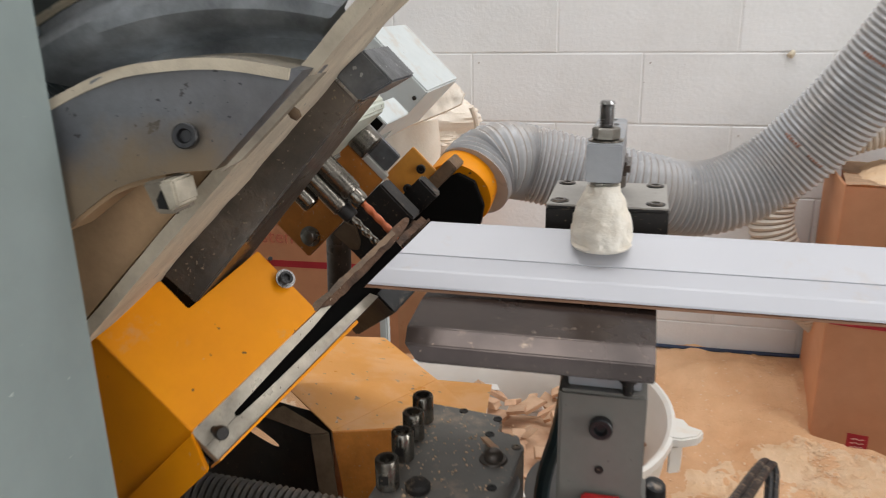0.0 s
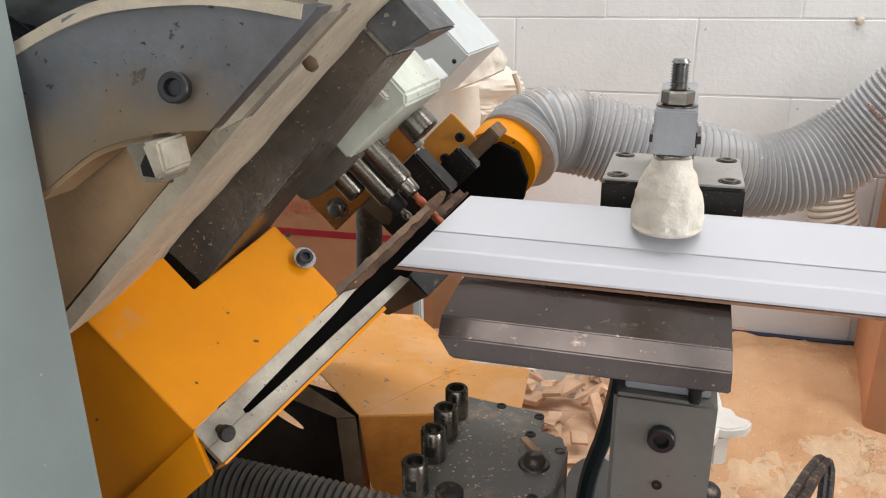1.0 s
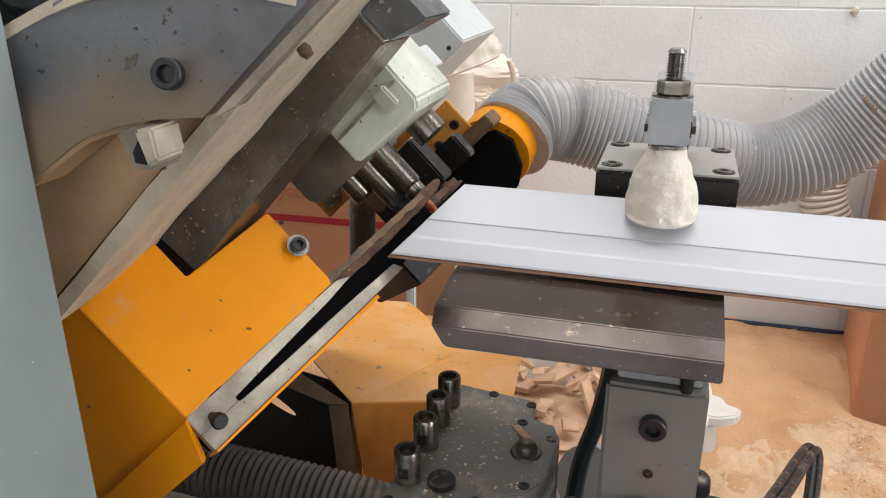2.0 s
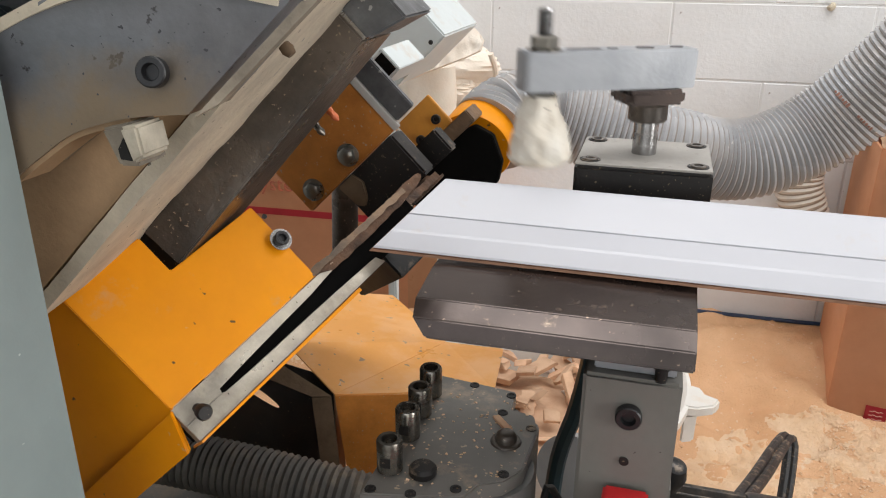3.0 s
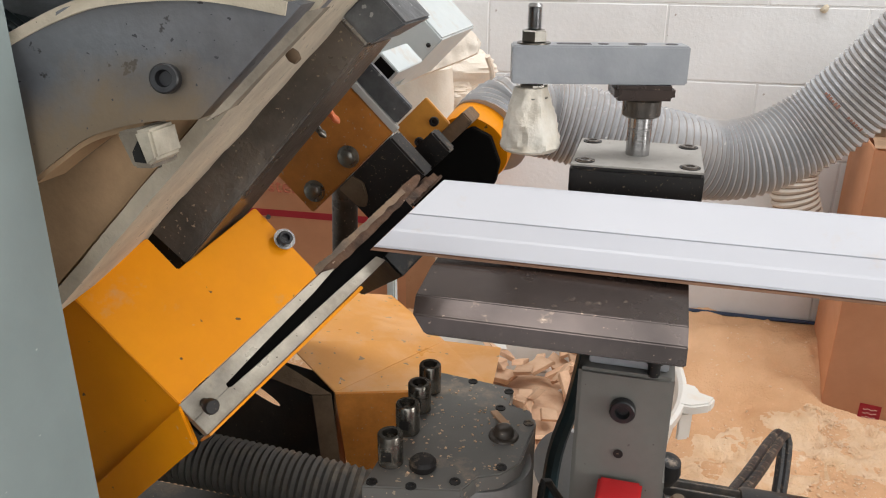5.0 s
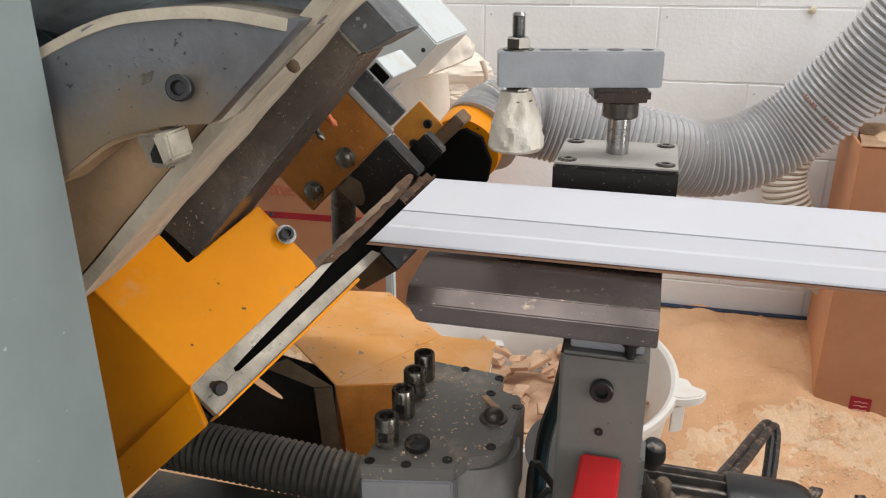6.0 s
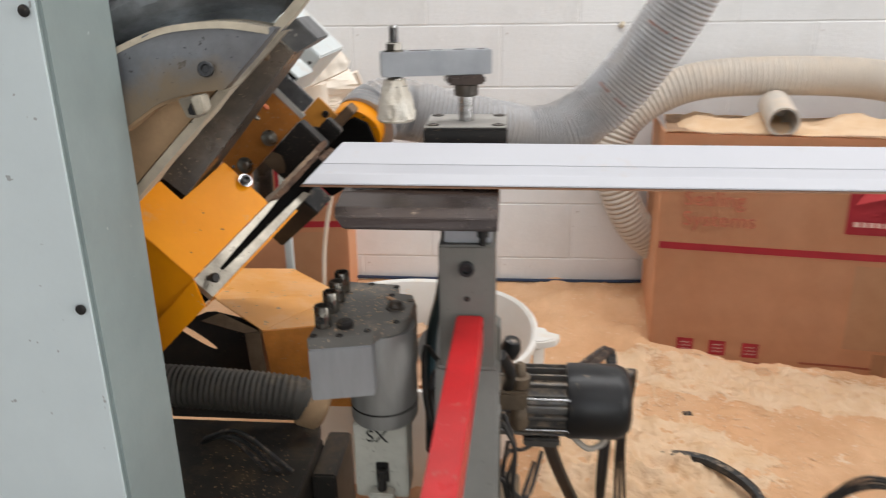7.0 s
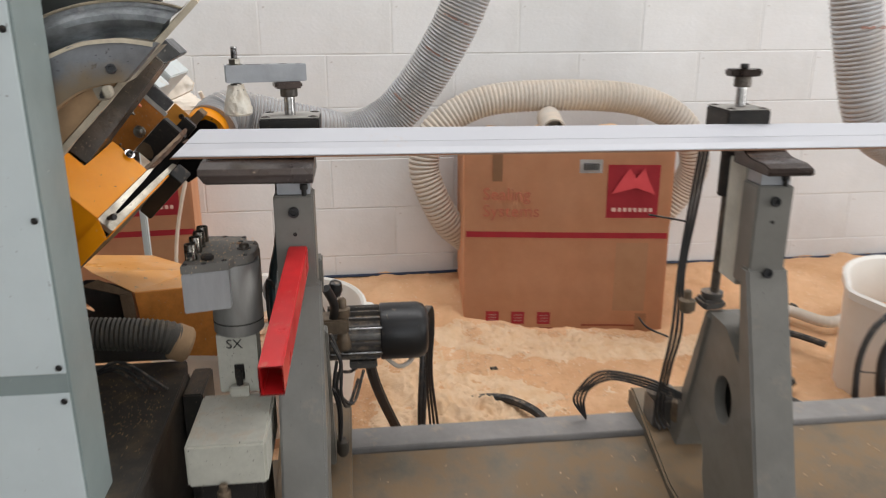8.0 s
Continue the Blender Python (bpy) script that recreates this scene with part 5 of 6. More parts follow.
    lettering("print", "Sealing", 0.062, pose(0.066, -0.0064, 0.624, 90, 0, 0), M_FAINT, c).matrix_basis = Matrix()
    lettering("print", "Systems", 0.0625, pose(0.066, -0.0064, 0.563, 90, 0, 0), M_FAINT, c).matrix_basis = Matrix()
    return c


def letter_fix(c):
    for o in c.children:
        if o.name.startswith("print"):
            o.data.transform(ORIGIN[c])


BOXM = pose(0.462, 1.936, 0.015, 0, 0, -9.4)
big_box = carton(BOXM, "large brown carton with red print, buried in sawdust")
letter_fix(big_box)
left_box = carton(pose(-1.235, 2.055, 0.015, 0, 0, 3.0) @ Matrix.Diagonal((1, 0.68, 1, 1)), "brown carton with a red stripe against the wall")
letter_fix(left_box)

# ---------------- extraction hoses ----------------
hose = thing("extraction_hose", Matrix.Translation((0.05, 1.06, 1.03)), "grey ribbed extraction hose dusted with wood", "hose")
MAIN = [(-0.216, 0.985, 1.044), (-0.207, 1.01, 1.056), (-0.185, 1.03, 1.064), (-0.150, 1.055, 1.056), (-0.073, 1.07, 1.036), (-0.003, 1.080, 1.019), (0.062, 1.105, 1.003), (0.118, 1.120, 1.011), (0.176, 1.133, 1.044), (0.230, 1.126, 1.102), (0.282, 1.106, 1.181),
        (0.333, 1.084, 1.282), (0.389, 1.067, 1.439), (0.428, 1.056, 1.641), (0.45, 1.056, 2.3)]
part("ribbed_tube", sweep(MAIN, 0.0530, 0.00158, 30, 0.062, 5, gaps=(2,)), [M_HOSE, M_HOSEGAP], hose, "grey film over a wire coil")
for k, t_ in ((0.46, 0), (0.585, 1), (0.66, 0), (0.74, 1)):
    line = smooth_path(MAIN, 0.005)
    i = int(len(line) * k * 0.62)
    d_ = (line[i + 1] - line[i - 1]).normalized()
    toward = (Vector((0.0, -0.3, 1.27)) - line[i])
    toward = (toward - d_ * toward.dot(d_)).normalized()
    s_ = d_.cross(toward)
    bm = bmesh.new()
    mark = random.Random(i)
    for a in range(15):
        ang = (a - 7) * 0.085
        if mark.random() < 0.2:
            continue
        w_ = mark.uniform(0.001, 0.0028)
        q_ = [line[i] + (toward * math.cos(g_) + s_ * math.sin(g_)) * 0.0534 + d_ * h_ for g_, h_ in ((ang, -w_), (ang + 0.06, -w_), (ang + 0.06, w_), (ang, w_))]
        bm.faces.new([bm.verts.new(p_) for p_ in q_])
    part("printed_mark", bm, M_HOSERIB, hose, "faded red print")

LOOP = [(0.62, 2.20, 0.30), (0.52, 2.18, 0.41), (0.43, 2.13, 0.50), (0.372, 2.11, 0.605), (0.335, 2.11, 0.736), (0.385, 2.11, 0.865), (0.560, 2.11, 0.962), (0.86, 2.10, 0.982), (1.140, 2.10, 0.958), (1.315, 2.10, 0.870),
        (1.392, 2.12, 0.72), (1.370, 2.17, 0.60), (1.28, 2.195, 0.47), (1.15, 2.20, 0.34)]
loop_hose = thing("looped_hose", Matrix.Translation((0.86, 2.10, 0.98)), "cream ribbed hose looped over the carton, dusty", "hose")
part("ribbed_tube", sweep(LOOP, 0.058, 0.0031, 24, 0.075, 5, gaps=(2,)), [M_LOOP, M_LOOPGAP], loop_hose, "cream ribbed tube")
bm = lathe([(0.043, 0), (0.043, 0.16), (0.037, 0.16), (0.037, 0.02)], (0.790, 2.06, 0.905), (-0.12, -1, -0.16), 28)
part("open_end", bm, M_LOOP, loop_hose, "plain open end lying on the carton")
RIGHT = [(2.75, 1.85, 0.16), (2.5, 1.80, 0.40), (2.2, 1.72, 0.66), (1.92, 1.65, 0.82), (1.765, 1.61, 0.90), (1.702, 1.60, 0.99), (1.658, 1.60, 1.14), (1.615, 1.60, 1.32), (1.55, 1.60, 1.7), (1.5, 1.6, 2.3)]
wide_hose = thing("extraction_hose", Matrix.Translation((1.65, 1.6, 1.15)), "wide grey ribbed hose hanging beside the stand", "hose")
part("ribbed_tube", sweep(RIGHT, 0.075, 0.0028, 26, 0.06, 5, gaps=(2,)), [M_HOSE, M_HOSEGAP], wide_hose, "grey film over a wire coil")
bm = bmesh.new()
for k in range(8):
    if k != 4:
        box(1.600 + 0.011 * k, 1.608 + 0.011 * k, 1.5235, 1.5250, 1.222 + 0.002 * (k % 2), 1.232 - 0.002 * (k % 3), 0, bm)
part("printed_mark", bm, M_HOSERIB, wide_hose, "faded red print")
DARK = [(-0.75, 0.70, 0.705), (-0.60, 0.715, 0.698), (-0.48, 0.722, 0.692), (-0.36, 0.728, 0.682), (-0.30, 0.735, 0.672), (-0.275, 0.745, 0.655)]
dark_hose = thing("dark_hose", Matrix.Translation((-0.48, 0.722, 0.66)), "dark ribbed hose lying on the side table", "hose")
part("ribbed_tube", sweep(DARK, 0.033, 0.0021, 24, 0.10, 4), M_DARKHOSE, dark_hose, "dark ribbed tube")
part("coupling", lathe([(0.034, 0), (0.037, 0.004), (0.036, 0.03), (0.03, 0.036)], (-0.288, 0.742, 0.66), (0.9, 0.25, -0.5), 24), M_BROWNDUST, dark_hose, "round dust-caked coupling")

# orange extraction outlet that the main hose slips over
outlet = thing("extraction_outlet", Matrix.Translation((-0.24, 0.96, 1.04)), "orange sheet-metal extraction outlet with a black mouth", "outlet")
bm = lathe([(0.0455, 0), (0.0465, 0.004), (0.0450, 0.030), (0.0430, 0.055), (0.041, 0.058), (0.038, 0.058), (0.040, 0.02)], (-0.2285, 0.950, 1.034), (0.12, 1, 0.36), 40)
part("collar", bm, M_YELLOW, outlet, "orange round collar")
# black plate stands in for the shade inside the outlet
bm = prism([(0.475, 0.030), (0.560, 0.030), (0.598, 0.016), (0.606, -0.006), (0.593, -0.036), (0.573, -0.050), (0.520, -0.056), (0.475, -0.045)], 0.922, 0.934, "y", 0.001)
part("mouth", bm, M_INNERSHADE, outlet, "black plate for the shade in the mouth", m=HEAD)

# ---------------- hopper, bag and chute behind the saw ----------------
hopper = thing("chip_hopper", Matrix.Translation((-0.45, 1.4, 0.9)), "pale painted sheet hopper behind the saw", "hopper")
part("shell", box(0.425, 0.545, 1.28, 1.50, 0.152, 0.30, 0.003), M_PALEBLUE, hopper, "pale blue-grey sheet shell", m=HEAD)
part("leg", box(-0.505, -0.488, 1.40, 1.42, 0.0, 1.03, 0.003), M_PALEBLUE, hopper, "pale leg")
part("rivet", lathe([(0.004, 0), (0.002, 0.002)], H(0.52, 1.28, 0.162), (0, -1, 0), 10), M_BLACK, hopper)


def rumpled(name, centre, size, seed, label, category, material, fold=0.35):
    bm = bmesh.new()
    bmesh.ops.create_icosphere(bm, subdivisions=5, radius=1)
    for v in bm.verts:
        d_ = v.co.copy()
        f = 1 + fold * 0.5 * noise.noise(d_ * 1.6 + Vector((seed, 0, 0))) + fold * 0.35 * abs(noise.noise(Vector((d_.x * 2, d_.y * 2, d_.z * 7)) + Vector((0, seed, 0))))
        v.co = Vector(centre) + Vector((d_.x * size[0], d_.y * size[1], d_.z * size[2])) * f
    return solo(name, bm, material, label, category)


rumpled("dust_bag", (-0.68, 2.12, 0.962), (0.22, 0.11, 0.085), 2.0, "cream cloth dust bag slumped on the carton", "bag", M_CLOTH)
LEAF = [(-0.512, 1.004), (-0.470, 1.052), (-0.448, 1.092), (-0.440, 1.112), (-0.418, 1.114), (-0.385, 1.102), (-0.366, 1.084), (-0.371, 1.064), (-0.400, 1.050), (-0.440, 1.034), (-0.480, 1.018)]
bm = bmesh.new()
edge = [bm.verts.new((x, 1.592 + 0.45 * (z - 1.05), z)) for x, z in LEAF]
bmesh.ops.triangulate(bm, faces=[bm.faces.new(edge)])
bmesh.ops.subdivide_edges(bm, edges=list(bm.edges), cuts=7, use_grid_fill=True)
for v in bm.verts:
    v.co.y += 0.005 * noise.noise(v.co * 45) + 0.0025 * noise.noise(v.co * 130)
bmesh.ops.solidify(bm, geom=list(bm.faces), thickness=0.008)
solo("dusty_flap", bm, M_CLOTH, "dust-covered cream cloth flap over the bag", "cloth")
bm = bmesh.new()
rings = []
for i in range(34):
    z = 0.80 + 0.225 * i / 33
    row = []
    for j in range(40):
        a = 2 * math.pi * j / 40
        r = 0.060 + 0.004 * math.sin(math.pi * i / 33) + 0.0022 * math.sin(i * 1.4 + math.cos(a) * 1.2) * max(0.0, min(1, (24 - i) / 8)) + 0.004 * noise.noise((math.cos(a) * 2, math.sin(a) * 2, z * 14))
        row.append(bm.verts.new((-0.500 + r * math.cos(a), 1.655 + r * math.sin(a), z)))
    rings.append(row)
for a, b in zip(rings, rings[1:]):
    for j in range(40):
        bm.faces.new((a[j], a[(j + 1) % 40], b[(j + 1) % 40], b[j]))
bm.faces.new(rings[0][::-1]), bm.faces.new(rings[-1])
solo("filter_bag", bm, M_CLOTH, "white pleated cloth filter bag below the hopper", "bag")
rumpled("cloth_heap", (-0.555, 2.10, 0.905), (0.065, 0.05, 0.045), 5.0, "cream cloth heap on the carton", "cloth", M_CLOTH, 0.6)
solo("cord", sweep([(-0.352, 1.60, 1.06), (-0.345, 1.62, 1.02), (-0.36, 1.66, 0.95), (-0.44, 1.75, 0.80), (-0.52, 1.85, 0.55), (-0.55, 1.9, 0.30), (-0.56, 1.95, 0.12)], 0.006, 0.012, 8), M_CLOTH, "cream cord hanging from the bag", "cord")

chute = thing("offcut_chute", Matrix.Translation((-0.38, 1.0, 0.65)), "dusty orange sheet-metal offcut chute", "chute")


def sheet(name, pts, thick, material, parent, label=""):
    bm = bmesh.new()
    f = bm.faces.new([bm.verts.new(p) for p in pts])
    bmesh.ops.triangulate(bm, faces=[f])
    bmesh.ops.solidify(bm, geom=list(bm.faces), thickness=thick)
    return part(name, bm, material, parent, label, smooth=False)


sheet("floor_sheet", [(-0.384, 0.861, 0.721), (-0.196, 0.962, 0.700), (-0.208, 1.082, 0.697), (-0.298, 1.085, 0.694)], 0.002, M_CHUTE, chute, "bright dusty orange sheet")
sheet("slope_sheet", [(-0.384, 0.861, 0.7215), (-0.298, 1.085, 0.6945), (-0.440, 1.245, 0.683), (-0.60, 1.12, 0.73), (-0.485, 0.93, 0.745)], 0.002, M_CHUTE, chute, "sloping dusty orange sheet")
# front sheet takes a darker orange than the top; its shade is painted in
sheet("front_sheet", [(-0.384, 0.8605, 0.7195), (-0.199, 0.9595, 0.698), (-0.20, 0.962, 0.52), (-0.372, 0.868, 0.575)], 0.002, M_WORNSHADED, chute, "orange front sheet with shade in its darker colour")
part("red_edge", sweep([(-0.372, 0.866, 0.573), (-0.33, 0.88, 0.595), (-0.29, 0.90, 0.625)], 0.004, 0.01, 8), M_RED, chute, "red edge trim")
blackp = thing("slotted_plate", Matrix.Translation((-0.5, 0.88, 0.7)), "black dusty slotted bracket plate", "bracket")
bm = bmesh.new()
P0, PU, PV = Vector((-0.405, 0.902, 0.718)), Vector((-0.125, -0.055, 0.055)), Vector((0.004, -0.005, -0.15))
outer_ = [(0, 0), (0.55, -0.02), (0.9, 0.2), (1.35, 0.45), (1.4, 1.1), (0, 1.1)]
k = 36
sc = Vector((0.78, 0.33))
ro, ri = [], []
for i in range(k):
    a = 2 * math.pi * i / k
    d_ = Vector((math.cos(a), math.sin(a)))
    best = 9.0
    for p_, q_ in zip(outer_, outer_[1:] + outer_[:1]):
        p_, q_ = Vector(p_) - sc, Vector(q_) - sc
        e_ = q_ - p_
        det = d_.x * -e_.y + d_.y * e_.x
        if abs(det) > 1e-9:
            s_ = (p_.x * -e_.y + p_.y * e_.x) / det
            w_ = (d_.x * p_.y - d_.y * p_.x) / det
            if s_ > 0 and -1e-6 <= w_ <= 1 + 1e-6:
                best = min(best, s_)
    ro.append(sc + d_ * best)
    ca, sa = math.cos(a) * 0.27, math.sin(a) * 0.055
    ri.append(sc + Vector((ca * 0.9 - sa * 0.3, ca * -0.42 + sa)))
va = [bm.verts.new(P0 + PU * p_.x + PV * p_.y) for p_ in ro]
vb = [bm.verts.new(P0 + PU * p_.x + PV * p_.y) for p_ in ri]
for i in range(k):
    j = (i + 1) % k
    bm.faces.new((va[i], va[j], vb[j], vb[i]))
bmesh.ops.solidify(bm, geom=list(bm.faces), thickness=0.012)
part("plate", bm, M_BLACKPLATE, blackp, "black plate with a long slot")
bm = prism([(-0.405, 0.902), (-0.392, 0.878), (-0.383, 0.882), (-0.395, 0.908)], 0.56, 0.722, "z", 0.001)
part("edge_flange", bm, M_CARDPALE, blackp, "dusty brown edge")

# ---------------- tub with offcuts, bucket ----------------
A_, B_, off_ = Vector((-0.387, 0.856, 0.7205)), Vector((-0.379, 0.860, 0.575)), Vector((-0.022, -0.010, 0.001))
sheet("caked_edge", [A_, B_, B_ + off_, A_ + off_], 0.003, M_TANEDGE, blackp, "tan dust caked on the plate side")
sheet("caked_edge", [A_, A_ + off_, Vector((-0.480, 0.842, 0.7440)), Vector((-0.452, 0.860, 0.7510))], 0.003, M_TANEDGE, blackp, "tan dust caked on the plate top")
TC = (-0.235, 1.53)
tub = thing("round_tub", Matrix.Translation((*TC, 0.06)), "large white plastic tub half full of offcuts", "tub")
bm = lathe([(0.265, 0.03), (0.33, 0.395), (0.338, 0.40), (0.338, 0.415), (0.330, 0.418), (0.322, 0.412), (0.318, 0.395), (0.262, 0.06)], (*TC, 0.0), (0, 0, 1), 64)
lumpy(bm, 0.006, 4.0)
part("shell", bm, M_TUB, tub, "white plastic shell")
bm = bmesh.new()
lug = [(0.0, -0.045), (0.030, -0.042), (0.062, -0.020), (0.070, 0.008), (0.040, 0.018), (0.030, 0.040), (0.0, 0.045)]
prism(lug, 0.395, 0.418, "z", 0.004, bm)
prism([(0.005, -0.045), (0.03, -0.03), (0.03, 0.03), (0.005, 0.045)], 0.33, 0.396, "z", 0.004, bm)
part("carrying_lug", bm, M_TUB, tub, "moulded carrying lug", m=pose(TC[0] + 0.322, TC[1] - 0.03, 0, 0, 0, -6))
rng = random.Random(11)
for k in range(72):
    r, a = 0.27 * math.sqrt(rng.random()), rng.uniform(0, 6.28)
    lx, ly, lz = rng.uniform(0.03, 0.085), rng.uniform(0.02, 0.045), rng.uniform(0.008, 0.018)
    bm = box(-lx / 2, lx / 2, -ly / 2, ly / 2, -lz / 2, lz / 2, 0.0012, seg=1)
    for v in bm.verts:
        v.co.x += v.co.z * rng.choice((0.0, 0.9, 0.9))
    o = solo("offcut", bm, M_OFFCUT if rng.random() < 0.76 else M_OFFWHITE, "small pale moulding offcut in the tub", "offcut", group="offcuts in the tub",
             m=pose(TC[0] + r * math.cos(a), TC[1] + r * math.sin(a), 0.262 + rng.uniform(0, 0.06) + 0.03 * (1 - r / 0.27), rng.uniform(-40, 40), rng.uniform(-40, 40), rng.uniform(0, 360)))
solo("offcut_heap", lathe([(0.28, 0.06), (0.283, 0.225), (0.2, 0.265), (0.1, 0.29), (0.01, 0.295)], (*TC, 0.0), (0, 0, 1), 36), M_OFFCUT, "heap of wood offcuts filling the tub", "offcuts", kind="stuff")

BC = (1.742, 1.40)
TIP = pose(*BC, 0.0, 11, 0, 0)
bucket = thing("bucket", Matrix.Translation((*BC, 0.08)), "white plastic bucket half sunk in sawdust, tipped forward", "bucket")
bm = lathe([(0.125, 0.03), (0.178, 0.46), (0.190, 0.466), (0.193, 0.49), (0.185, 0.496), (0.174, 0.488), (0.168, 0.46), (0.12, 0.06)], (0, 0, 0), (0, 0, 1), 56)
for v in bm.verts:
    # pouring lip on the rim
    if v.co.z > 0.45:
        a = math.atan2(v.co.y, v.co.x)
        d_ = abs((a - radians(186) + math.pi) % (2 * math.pi) - math.pi)
        v.co += Vector((math.cos(a), math.sin(a), 0.25)) * 0.032 * math.exp(-(d_ / 0.22) ** 2)
part("shell", bm, M_TUB, bucket, "white bucket shell with a pouring lip", m=TIP)
part("contents", lathe([(0.14, 0.30), (0.15, 0.34), (0.08, 0.352), (0.01, 0.356)], (0, 0, 0), (0, 0, 1), 32), M_SAW, bucket, "sawdust in the bucket", m=TIP)

# ---------------- cables and small clutter ----------------
cable("wall_cable", [(-3.0, 2.252, 0.30), (-1.2, 2.252, 0.272), (-0.3, 2.250, 0.262), (0.3, 2.25, 0.262), (0.9, 2.25, 0.27), (2.0, 2.25, 0.26), (4.4, 2.252, 0.28)], 0.006, M_BLUECABLE, "dark blue cable along the wall")
cable("black_pipe", [(0.09, 0.93, 0.57), (0.11, 1.0, 0.42), (0.16, 1.10, 0.24), (0.21, 1.18, 0.10), (0.24, 1.22, 0.05)], 0.013, M_RUBBER, "black rubber pipe running down into the sawdust", "pipe")
for k in range(3):
    cable("motor_cable", [(0.218 + 0.004 * k, 0.88, 0.645 - 0.004 * k), (0.234 + 0.004 * k, 0.91, 0.638), (0.243 + 0.004 * k, 0.96, 0.575), (0.240 + 0.006 * k, 1.02, 0.42), (0.256 + 0.010 * k, 1.10, 0.22), (0.27 + 0.012 * k, 1.16, 0.08)], 0.0036, M_CABLE, "black cable hanging from the motor")
for k in range(2):
    cable("conduit", [(0.115 + 0.012 * k, 0.93, 0.60), (0.165 + 0.014 * k, 1.08, 0.550 - 0.004 * k), (0.218 + 0.014 * k, 1.25, 0.492 - 0.006 * k), (0.248 + 0.010 * k, 1.325, 0.468 - 0.004 * k), (0.258 + 0.010 * k, 1.33, 0.44), (0.252 + 0.010 * k, 1.28, 0.36), (0.24 + 0.01 * k, 1.24, 0.20), (0.24, 1.22, 0.06)], 0.0075, M_CABLE, "grey-black conduit looping behind the motor", "conduit")
cable("floor_pipe", [(0.39, 1.43, 0.112), (0.45, 1.408, 0.134), (0.523, 1.378, 0.140), (0.595, 1.306, 0.130), (0.622, 1.243, 0.105), (0.63, 1.19, 0.06)], 0.0135, M_RUBBER, "black pipe half buried in sawdust", "pipe")
cable("teal_hose", [(-0.052, 0.66, 1.0), (-0.056, 0.68, 0.93), (-0.066, 0.70, 0.86), (-0.082, 0.70, 0.78), (-0.085, 0.70, 0.60)], 0.008, M_TEALHOSE, "dark teal air hose beside the column", "hose")
cable("air_line", [(-0.040, 0.66, 0.74), (-0.070, 0.65, 0.79), (-0.083, 0.64, 0.81), (-0.083, 0.63, 0.74), (-0.074, 0.64, 0.68)], 0.0035, M_CABLE, "thin black air line")
cable("air_line", [(-0.036, 0.67, 0.73), (-0.066, 0.67, 0.76), (-0.078, 0.66, 0.74), (-0.07, 0.65, 0.66)], 0.0035, M_CABLE, "thin black air line")
solo("air_valve", box(-0.082, -0.062, 0.655, 0.70, 0.63, 0.74, 0.004), M_BLACK, "black air valve beside the column", "valve")
solo("coil_housing", lathe([(0.034, 0), (0.037, 0.004), (0.037, 0.010), (0.033, 0.014), (0.037, 0.018), (0.037, 0.024), (0.033, 0.028), (0.037, 0.032), (0.035, 0.05)], (-0.055, 0.78, 0.735), (-0.4, -0.75, 0.45), 32), M_RAIL, "dusty grooved pulley behind the column", "pulley")
solo("knob_grip", lathe([(0.008, 0), (0.014, 0.006), (0.016, 0.02), (0.012, 0.034), (0.006, 0.038)], (0.028, 0.80, 0.715), (0.2, -0.2, 1), 20), M_FANCOVER, "black plastic grip knob", "knob")
for k, pts in enumerate(([(0.0, 0.74, 0.60), (0.012, 0.73, 0.55), (0.03, 0.74, 0.52), (0.035, 0.75, 0.46), (0.03, 0.76, 0.40)], [(0.03, 0.765, 0.585), (0.022, 0.76, 0.53), (0.03, 0.76, 0.47), (0.028, 0.77, 0.38)], [(0.10, 0.84, 0.56), (0.06, 0.83, 0.53), (0.03, 0.80, 0.54), (0.015, 0.77, 0.50)])):
    cable("air_line", pts, 0.0035, M_CABLE, "thin black air line")
solo("plug_end", lathe([(0.008, 0), (0.013, 0.008), (0.013, 0.035), (0.006, 0.042)], (0.034, 0.77, 0.36), (0, 0, 1), 16), M_BENCH, "dusty plug hanging by its lead", "plug")
# by the second stand
for k in range(4):
    cable("air_line", [(0.785, 0.76, 0.45 + 0.005 * k), (0.715, 0.80, 0.466 + 0.007 * k), (0.655 - 0.009 * k, 0.85, 0.464 + 0.007 * k), (0.615 - 0.009 * k, 0.88, 0.43), (0.606 - 0.008 * k, 0.90, 0.385), (0.62, 0.92, 0.325)], 0.0029, M_CABLE, "thin black air line in a bundle")
for k in range(3):
    cable("air_line", [(0.765 + 0.008 * k, 0.74, 1.03), (0.762 + 0.008 * k, 0.76, 0.90), (0.755 + 0.006 * k, 0.77, 0.75), (0.748 + 0.01 * k, 0.76, 0.62), (0.740 + 0.008 * k, 0.77, 0.52), (0.742 + 0.010 * k, 0.80, 0.40), (0.752 + 0.012 * k, 0.78, 0.36)], 0.0034, M_CABLE, "black air line running down the stand")
cable("tie_tail", [(0.755, 0.76, 0.862), (0.71, 0.76, 0.872), (0.675, 0.765, 0.878)], 0.0022, M_CABLE, "tail of a black cable tie", "cable tie")
cable("tie_tail", [(0.745, 0.77, 0.60), (0.70, 0.78, 0.62), (0.68, 0.79, 0.645)], 0.0022, M_CABLE, "tail of a black cable tie", "cable tie")
solo("lift_rod", cyl((0.803, 0.70, 0.70), (0.808, 0.70, 0.94), 0.009), M_DARKSTEEL, "dark lifting rod beside the stand", "rod")
rod_block = thing("lift_fitting", Matrix.Translation((0.77, 0.71, 0.68)), "dusty cast fitting on the lifting rod", "fitting")
